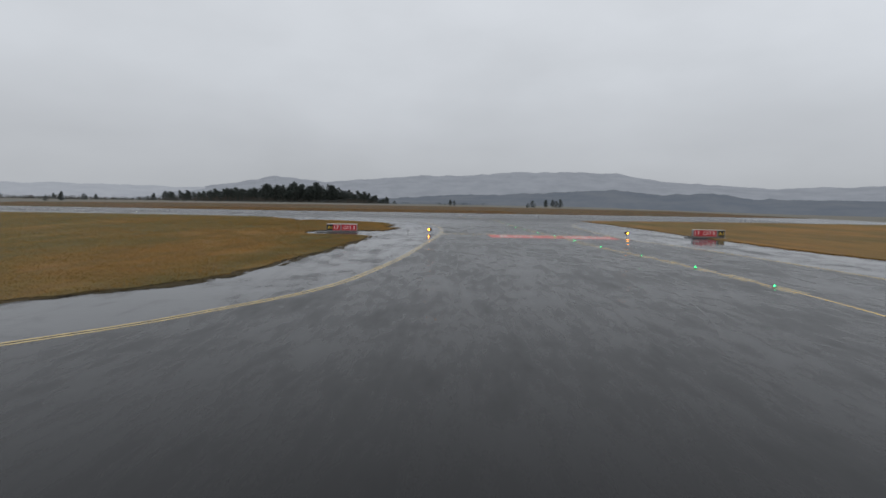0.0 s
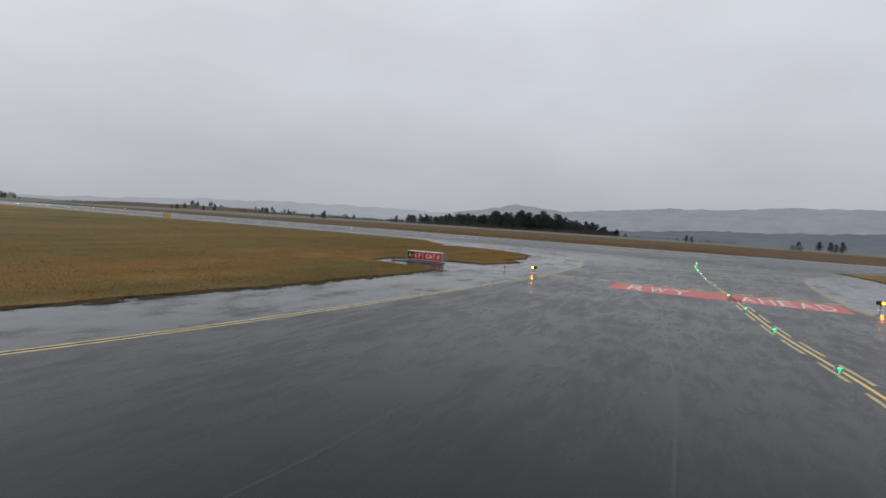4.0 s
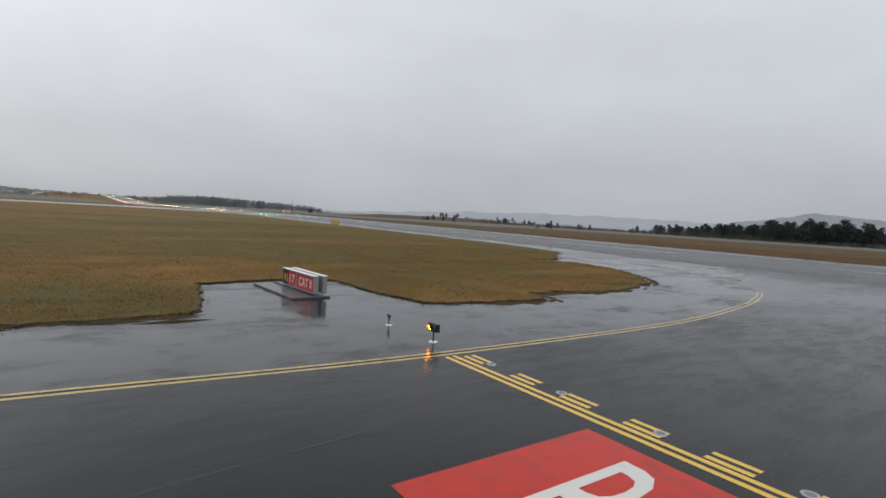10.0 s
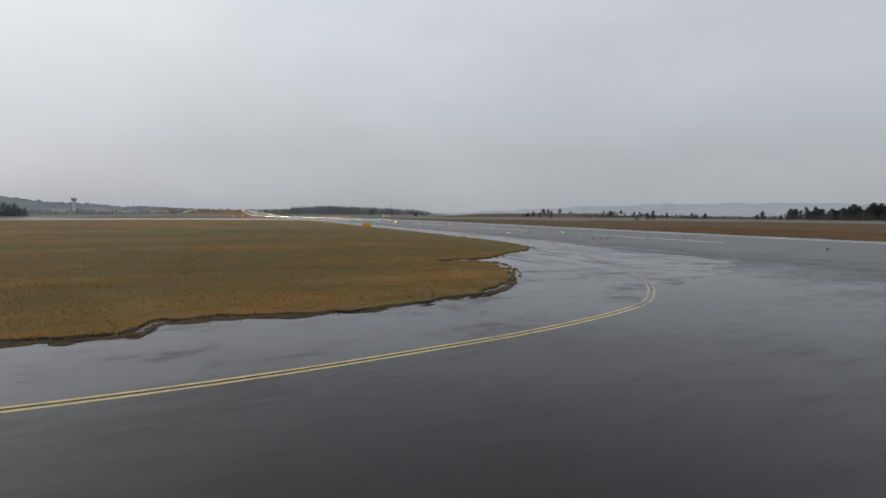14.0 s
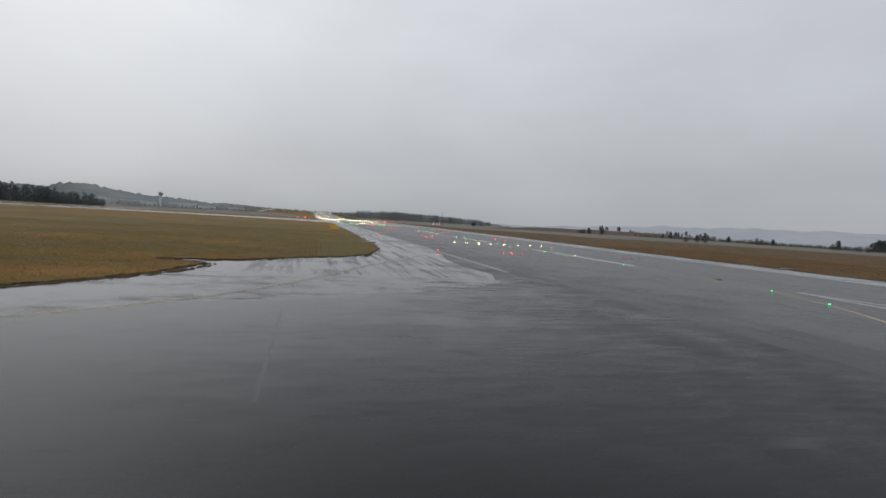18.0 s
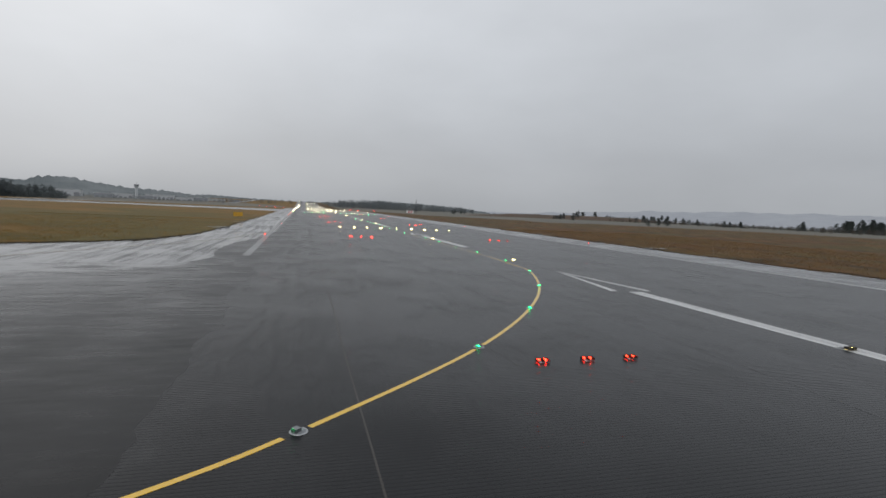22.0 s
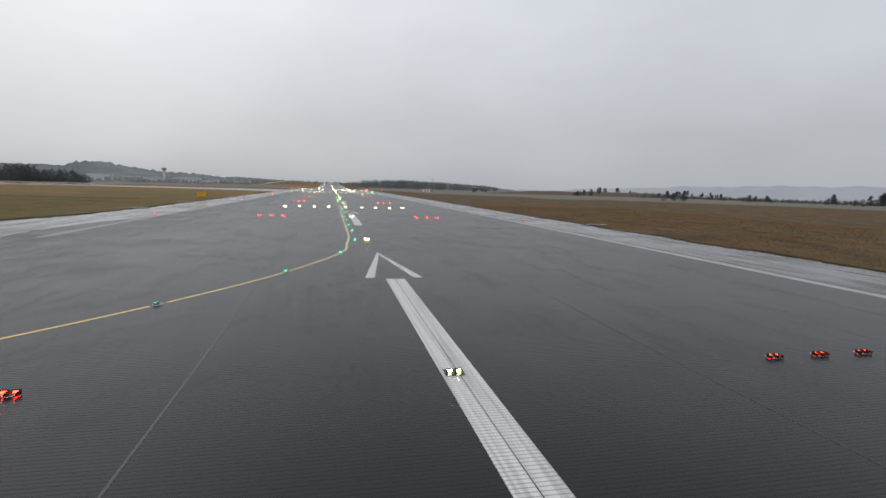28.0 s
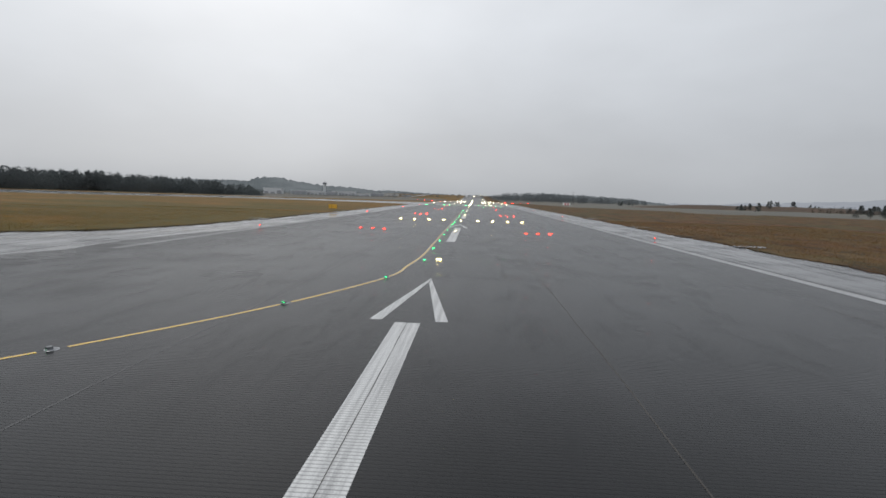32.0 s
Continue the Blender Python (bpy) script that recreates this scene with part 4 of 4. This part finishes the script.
def build_bank():
    d = (BANK_B - BANK_A)
    side = Vector((-d.y, d.x)).normalized()
    vs, fs, w = [], [], 11
    for i in range(85):
        c = BANK_A + d * (-0.15 + 1.4 * i / 84)
        for j in range(w):
            p = c + side * (72.0 * (j / (w - 1) - 0.5))
            vs.append((p.x, p.y, ground_height(p.x, p.y) - 0.3 + bank_height(p.x, p.y)))
            if i and j:
                k = i * w + j
                fs.append((k - w - 1, k - 1, k, k - w))
    tagged(new("earth_bank", mesh_of("earth_bank", vs, fs, M_BANK)), "low brown earth bank on the skyline beyond the pale field", "bank", kind="structure")


build_bank()
LABEL_GROVE = "dark pine in a dense grove behind the runway heath"
kinds = [pine(40 + k, h, w, LABEL_GROVE, M_PINE, "grove pines", b) for k, (h, w, b) in enumerate(((12, 5.0, 0.03), (10.5, 4.6, 0.03), (13, 4.6, 0.05), (9, 4.6, 0.02), (11, 5.6, 0.03)))]
spots = []
for i in range(190):
    u = i / 189
    # the grove stands highest in its middle and thins out at both ends
    az = 58.5 + 23.5 * u + rng.uniform(-0.6, 0.6)
    d = 640 + rng.uniform(-35, 35)
    x, y = d * math.sin(radians(az)) - 115, d * math.cos(radians(az)) - 33
    s = float(np.interp(az, (58, 62, 66, 70, 74, 77, 80, 82.5), (9, 11, 15.5, 22, 22, 17, 10.5, 5))) / 11.5 * rng.uniform(0.75, 1.05)
    spots.append((x, y, s))
for i, (x, y, s) in enumerate(spots):
    m = pose(x, y, ground_height(x, y), 0, 0, rng.uniform(0, 360))
    if i < 5:
        kinds[i].matrix_basis = m
        kinds[i].scale = (s, s, s)
    else:
        o = copy_thing(kinds[i % 5], m)
        o.scale = (s, s, s)
lone = [pine(70 + k, h, w, "haze-paled windswept pine standing on the skyline", M_FARPINE, "skyline pines", b) for k, (h, w, b) in enumerate(((6.5, 2.0, 0.1), (5.0, 2.2, 0.05), (7.5, 1.9, 0.2)))]
lone_spots = []
for x, y, n in ((300, 560, 5), (392, 600, 10), (430, 548, 10), (346, 588, 8), (452, 528, 7), (360, 470, 4), (330, 330, 5), (352, 262, 4), (270, 900, 6), (210, 260, 3), (290, -20, 2), (250, -95, 6), (330, 720, 4), (235, 420, 2)):
    for _ in range(n):
        lone_spots.append((x + rng.uniform(-16, 16), y + rng.uniform(-14, 14), rng.uniform(0.6, 1.15)))
for i, (x, y, s) in enumerate(lone_spots):
    z = ground_height(x, y) + bank_height(x, y) - 0.2
    o = lone[i] if i < 3 else copy_thing(lone[i % 3], pose(x, y, z, 0, 0, rng.uniform(0, 360)))
    if i < 3:
        o.matrix_basis = pose(x, y, z, 0, 0, 40 * i)
    o.scale = (s, s, s)


def wood(name, label, places, material, seed):
    """A far wood as one mesh: stems and ragged crowns that cannot be told apart."""
    r = random.Random(seed)
    vs, fs = [], []
    stock = [crown_mesh("", 1.0, 0.46 if seed == 11 else 0.42, seed + k, 24 if seed == 11 else 20, 10 if seed == 11 else 7, material, 0.02) for k in range(5)]
    low = [(x + r.uniform(-3, 3), y + r.uniform(-3, 3), h * r.uniform(0.45, 0.62)) for x, y, h in places] if seed == 11 else []
    for x, y, h in places + low:
        sv, sf = stock[r.randrange(5)]
        a = r.uniform(0, 6.283)
        c, s, k, z0 = math.cos(a), math.sin(a), len(vs), ground_height(x, y) + bank_height(x, y)
        vs += [(x + h * (v[0] * c - v[1] * s), y + h * (v[0] * s + v[1] * c), z0 + h * v[2]) for v in sv]
        fs += [(k + i, k + j, k + l) for i, j, l in sf]
        k = len(vs)
        vs += [(x - 0.3, y, z0 - 1), (x + 0.3, y, z0 - 1), (x, y, z0 + h * 0.9)]
        fs.append((k, k + 1, k + 2))
    tagged(new(name, mesh_of(name, vs, fs, material)), label, "woodland", kind="stuff")


def polar(az, d):
    a = radians(az)
    return d * math.sin(a) - 10, d * math.cos(a) - 30


r2 = random.Random(5)
left_wood = [(*polar(az, d), h * float(np.interp(az, (-75, -38, -33, -26.6, -24.6, -23.2, -21.5), (1.1, 1.1, 1.0, 0.95, 0.66, 0.74, 0.38)))) for az, d, h in ((r2.uniform(-75, -21.5), r2.uniform(560, 720), r2.uniform(12, 18)) for _ in range(1150)) if d > 600 or az < -30]
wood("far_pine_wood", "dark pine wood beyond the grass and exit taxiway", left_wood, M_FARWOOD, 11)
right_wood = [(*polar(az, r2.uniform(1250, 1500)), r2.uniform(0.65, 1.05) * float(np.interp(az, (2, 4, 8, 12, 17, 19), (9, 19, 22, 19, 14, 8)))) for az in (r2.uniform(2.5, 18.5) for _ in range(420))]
wood("far_pine_wood", "low haze-paled wood beside the far runway", right_wood, M_HAZEWOOD, 12)
scrub = [(r2.uniform(385, 425), y, r2.uniform(1.2, 2.6) + 2.2 * max(0.0, noise.noise(Vector((y * 0.02, 0.5, 0.5))))) for y in (r2.uniform(-60, 1000) for _ in range(1300))] + [(*polar(r2.uniform(-19, 4), r2.uniform(1500, 1700)), r2.uniform(6, 12)) for _ in range(160)]
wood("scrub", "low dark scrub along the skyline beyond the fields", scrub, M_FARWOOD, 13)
belt = [(x, y, r2.uniform(1.6, 3.6) + 3.0 * max(0.0, noise.noise(Vector((x * 0.02, y * 0.02, 1.5))))) for x, y in ((r2.uniform(335, 500), r2.uniform(60, 520)) for _ in range(1100))]
wood("scrub_belt", "grey-brown scrub and bare bushes before the pine grove", belt, M_SCRUB, 16)
bush = [(r2.uniform(75, 220), r2.uniform(-120, 240), r2.uniform(0.35, 1.0)) for _ in range(160)]
wood("heath_scrub", "low brown scrub growing in the heath", bush, M_HEATHER, 14)

# ---- hills ----


def ridge(name, label, profile, d, depth, material, seed, rough):
    """A far range: crest heights by bearing, with a long front slope."""
    lo, hi = profile[0][0], profile[-1][0]
    n = int((hi - lo) / 0.12)
    vs, fs = [], []
    layers = 6
    for i in range(n + 1):
        az = lo + (hi - lo) * i / n
        e = np.interp(az, [p[0] for p in profile], [p[1] for p in profile])
        for j in range(layers):
            u = j / (layers - 1)
            dd = d + depth * u
            x, y = polar(az, dd)
            w = noise.fractal(Vector((az * rough, u * 3, seed)), 1.0, 2.0, 5)
            h = math.tan(radians(max(e, -0.5) + 0.10 * w * (0.4 + u))) * (d + depth) + EYE
            vs.append((x, y, -25 + (h + 25) * (u ** 0.65)))
            if i and j:
                k = i * layers + j
                fs.append((k - layers - 1, k - 1, k, k - layers))
    tagged(new(name, mesh_of(name, vs, fs, material)), label, "hills", kind="structure")


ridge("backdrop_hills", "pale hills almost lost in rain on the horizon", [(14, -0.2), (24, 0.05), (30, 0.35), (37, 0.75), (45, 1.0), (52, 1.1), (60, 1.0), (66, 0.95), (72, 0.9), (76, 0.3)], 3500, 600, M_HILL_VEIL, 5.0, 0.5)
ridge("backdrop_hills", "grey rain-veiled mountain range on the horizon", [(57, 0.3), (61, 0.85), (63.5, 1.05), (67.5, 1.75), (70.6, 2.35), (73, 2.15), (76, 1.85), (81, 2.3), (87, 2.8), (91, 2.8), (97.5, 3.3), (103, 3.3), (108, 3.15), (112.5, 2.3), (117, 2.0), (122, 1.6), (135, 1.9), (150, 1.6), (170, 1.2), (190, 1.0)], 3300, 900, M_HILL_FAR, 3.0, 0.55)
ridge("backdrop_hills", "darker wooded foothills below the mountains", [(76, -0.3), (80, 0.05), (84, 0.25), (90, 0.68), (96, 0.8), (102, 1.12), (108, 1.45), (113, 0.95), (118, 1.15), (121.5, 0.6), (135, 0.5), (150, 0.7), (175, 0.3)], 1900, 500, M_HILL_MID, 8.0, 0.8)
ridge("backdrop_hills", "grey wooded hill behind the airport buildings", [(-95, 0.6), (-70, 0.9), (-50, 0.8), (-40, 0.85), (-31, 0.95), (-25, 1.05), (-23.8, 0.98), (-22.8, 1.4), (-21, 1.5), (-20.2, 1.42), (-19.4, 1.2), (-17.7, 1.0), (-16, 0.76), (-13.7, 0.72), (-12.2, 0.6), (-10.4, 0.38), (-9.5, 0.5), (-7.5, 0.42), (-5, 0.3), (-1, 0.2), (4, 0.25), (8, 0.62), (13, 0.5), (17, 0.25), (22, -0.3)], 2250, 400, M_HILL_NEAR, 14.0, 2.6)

# ---- airport buildings far off ----


def hall(m, w, d, h, label, bays, wall):
    t = thing("airport_building", label, "building", "airport buildings", at=m)
    part("wall", box(w, d, h, 0, 0, h / 2, 0.1), wall, t)
    part("roof", box(w + 1.2, d + 1.2, 0.8, 0, 0, h + 0.4, 0.1), M_ROOF, t)
    for i in range(bays):
        x = -w / 2 + w * (i + 0.5) / bays
        tall = h * (0.30 + 0.28 * ((i * 7 + bays * 3) % 4) / 3)
        win = part("door", box(w / bays * 0.66, 0.3, tall, x, -d / 2 - 0.1, tall / 2 + 0.2), M_GLASS, t)
        part("lintel", box(w / bays * 0.72, 0.5, 0.4, x, -d / 2 - 0.2, tall + 0.4), wall, win)
    return t


for az, dist, w, d, h, bays, wall, label in (
        (-20.9, 1230, 40, 30, 12, 3, M_WALL, "tall pale hangar beside the pine wood"),
        (-18.3, 1180, 30, 26, 8, 3, M_WALL_GREY, "grey hangar with wide dark doors far off"),
        (-16.9, 1290, 44, 30, 9, 5, M_WALL, "long pale hangar with dark doors far off"),
        (-14.9, 1210, 24, 18, 7, 2, M_WALL_GREY, "small grey airport shed below the tower"),
        (-13.7, 1330, 56, 30, 10, 7, M_WALL, "wide pale terminal hall with dark glazing far off"),
        (-11.6, 1270, 34, 20, 6, 3, M_WALL, "low pale airport shed in front of the terminal"),
        (-10.4, 1400, 48, 25, 8, 5, M_WALL_GREY, "low grey terminal wing far off"),
        (-8.6, 1480, 40, 22, 7, 4, M_WALL, "low pale airport shed far down the field"),
        (-7.0, 1560, 30, 20, 6, 3, M_WALL_GREY, "low grey shed at the far end of the apron")):
    x, y = polar(az, dist)
    hall(pose(x, y, -0.4, 0, 0, -az * 0.6), w, d, h, label, bays, wall)
yard = [(*polar(az, r2.uniform(1120, 1600)), r2.uniform(4, 10)) for az in (r2.uniform(-20.5, -5.5) for _ in range(150))]
wood("far_trees", "haze-paled trees among the distant airport buildings", yard, M_HAZEWOOD, 15)
tx, ty = polar(-15.7, 1260)
tower = thing("control_tower", "pale airport control tower with a dark glazed cab", "control tower", at=pose(tx, ty, -0.4))
part("shaft", rod(3.2, 2.7, 24, 0, 0, 0, 12), M_WALL, tower)
part("gallery", rod(4.0, 5.0, 1.6, 0, 0, 24, 12), M_WALL, tower)
part("cab", rod(4.2, 5.0, 3.6, 0, 0, 25.6, 12), M_GLASS, tower, "dark glazed cab")
part("roof", rod(5.2, 4.6, 0.8, 0, 0, 29.2, 12), M_ROOF, tower)
part("mast", rod(0.2, 0.1, 6, 0, 0, 30, 6), M_ALU, tower)

# ---- small things by the runway ----
mast = thing("antenna_mast", "slim lattice antenna mast with a red and white hut", "mast", at=pose(118, 590, ground_height(118, 590)))
for dx in (-0.6, 0.6):
    for dy in (-0.6, 0.6):
        part("leg", rod(0.08, 0.06, 16, dx, dy, 0, 6), M_DARK, mast)
for k in range(8):
    bm = box(1.3, 0.08, 0.08, 0, -0.6, 1 + 2 * k)
    box(1.3, 0.08, 0.08, 0, 0.6, 1 + 2 * k, 0, bm)
    box(0.08, 1.3, 0.08, -0.6, 0, 1 + 2 * k, 0, bm)
    box(0.08, 1.3, 0.08, 0.6, 0, 1 + 2 * k, 0, bm)
    part("brace", bm, M_DARK, mast)
for k in range(5):
    part("hut_panel", box(1.6, 3.0, 2.8, -4 - 1.6 * k, 0, 1.4, 0.03), M_SIGN_RED if k % 2 else M_SIGN_WHITE, mast, "red hut panel" if k % 2 else "white hut panel")
part("hut_roof", box(8.6, 3.6, 0.3, -7.2, 0, 2.95, 0.04), M_ROOF, mast)
for sx, ys in ((1, (28, 64, 102, 150)), (-1, (52, 78, 128, 170))):
    for y in ys:
        pad = tagged(new("concrete_pad", mesh_of("concrete_pad", *slab(ragged([(sx * 30.0, y), (sx * 33.2, y), (sx * 33.2, y + 1.6), (sx * 30.0, y + 1.6)] if sx > 0 else [(-33.2, y), (-30.0, y), (-30.0, y + 1.6), (-33.2, y + 1.6)], 0.4, 0.08, y), 0.082, 0.15), M_SHOULDER)), "pale wet pad cut into the grass edge", "pad", "grass-edge pads", "structure")

# ---- grass and heather ----


def tufts(name, label, poly, count, area, tall, material, seed, bias=None):
    """Short blades scattered inside an outline, as one mesh."""
    r = random.Random(seed)
    vs, fs = [], []
    x0, x1, y0, y1 = area
    made = 0
    while made < count:
        x, y = r.uniform(x0, x1), (min(y1, y0 + r.expovariate(1.0 / bias)) if bias else r.uniform(y0, y1))
        made += 1
        if not inside(x, y, poly):
            continue
        if noise.noise(Vector((x * 0.25, y * 0.25, seed))) < -0.25 and r.random() < 0.6:
            continue
        z = 0.06 + rise(y)
        for _ in range(4):
            h, a = tall * r.uniform(0.5, 1.3), r.uniform(0, 6.283)
            bx, by = x + r.gauss(0, 0.30), y + r.gauss(0, 0.30)
            w, lean = 0.016 + 0.016 * r.random(), r.uniform(0.8, 2.4) * h
            c, s = math.cos(a), math.sin(a)
            k = len(vs)
            vs += [(bx - s * w, by + c * w, z), (bx + s * w, by - c * w, z), (bx + c * lean, by + s * lean, z + h)]
            fs.append((k, k + 1, k + 2))
    tagged(new(name, mesh_of(name, vs, fs, material)), label, "grass", kind="stuff")


tufts("grass_tufts", "short olive and rust winter grass blades", GRASS_1, 90000, (-134, -40, -13, 75), 0.075, M_BLADE, 2, 30.0)
tufts("grass_tufts", "short brown grass blades by the runway shoulder", GRASS_1, 9000, (-75, -30, 5, 90), 0.12, M_BLADE, 3, 60.0)
tufts("heather_tufts", "rough brown heather stems beyond the shoulder", HEATH, 16000, (30, 75, -45, 90), 0.20, M_HEATHER, 4)


def islands(line, count, seed):
    """Sods and wet grass scraps standing in the water off the edge of the verge."""
    r = random.Random(seed)
    vs, fs = [], []
    fine = smooth(line, 0.5)
    for _ in range(count):
        i = r.randrange(1, len(fine) - 1)
        a, b = Vector(fine[i - 1]), Vector(fine[i + 1])
        d = (b - a).normalized()
        off = Vector((d.y, -d.x))
        c = Vector(fine[i]) + off * abs(r.gauss(0.25, 0.35))
        long, wide, k, n = r.uniform(0.25, 1.3), r.uniform(0.06, 0.20), len(vs), 9
        for j in range(n):
            t = 6.2832 * j / n
            s = r.uniform(0.6, 1.2)
            v = c + d * (long * s * math.cos(t)) + off * (wide * s * math.sin(t))
            vs.append((v.x, v.y, 0.0))
        vs += [(c.x + r.gauss(0, 0.05), c.y, 0.05 + 0.04 * r.random())]
        fs += [(k + j, k + (j + 1) % n, k + n) for j in range(n)]
    tagged(new("grass_scraps", mesh_of("grass_scraps", vs, fs, M_SOD)), "scraps of wet grass standing in water off the verge", "grass", kind="stuff")


islands(GRASS_1[:7], 110, 8)
islands(GRASS_1[13:22], 120, 10)
islands([p for p in GRASS_1[22:32]], 90, 9)
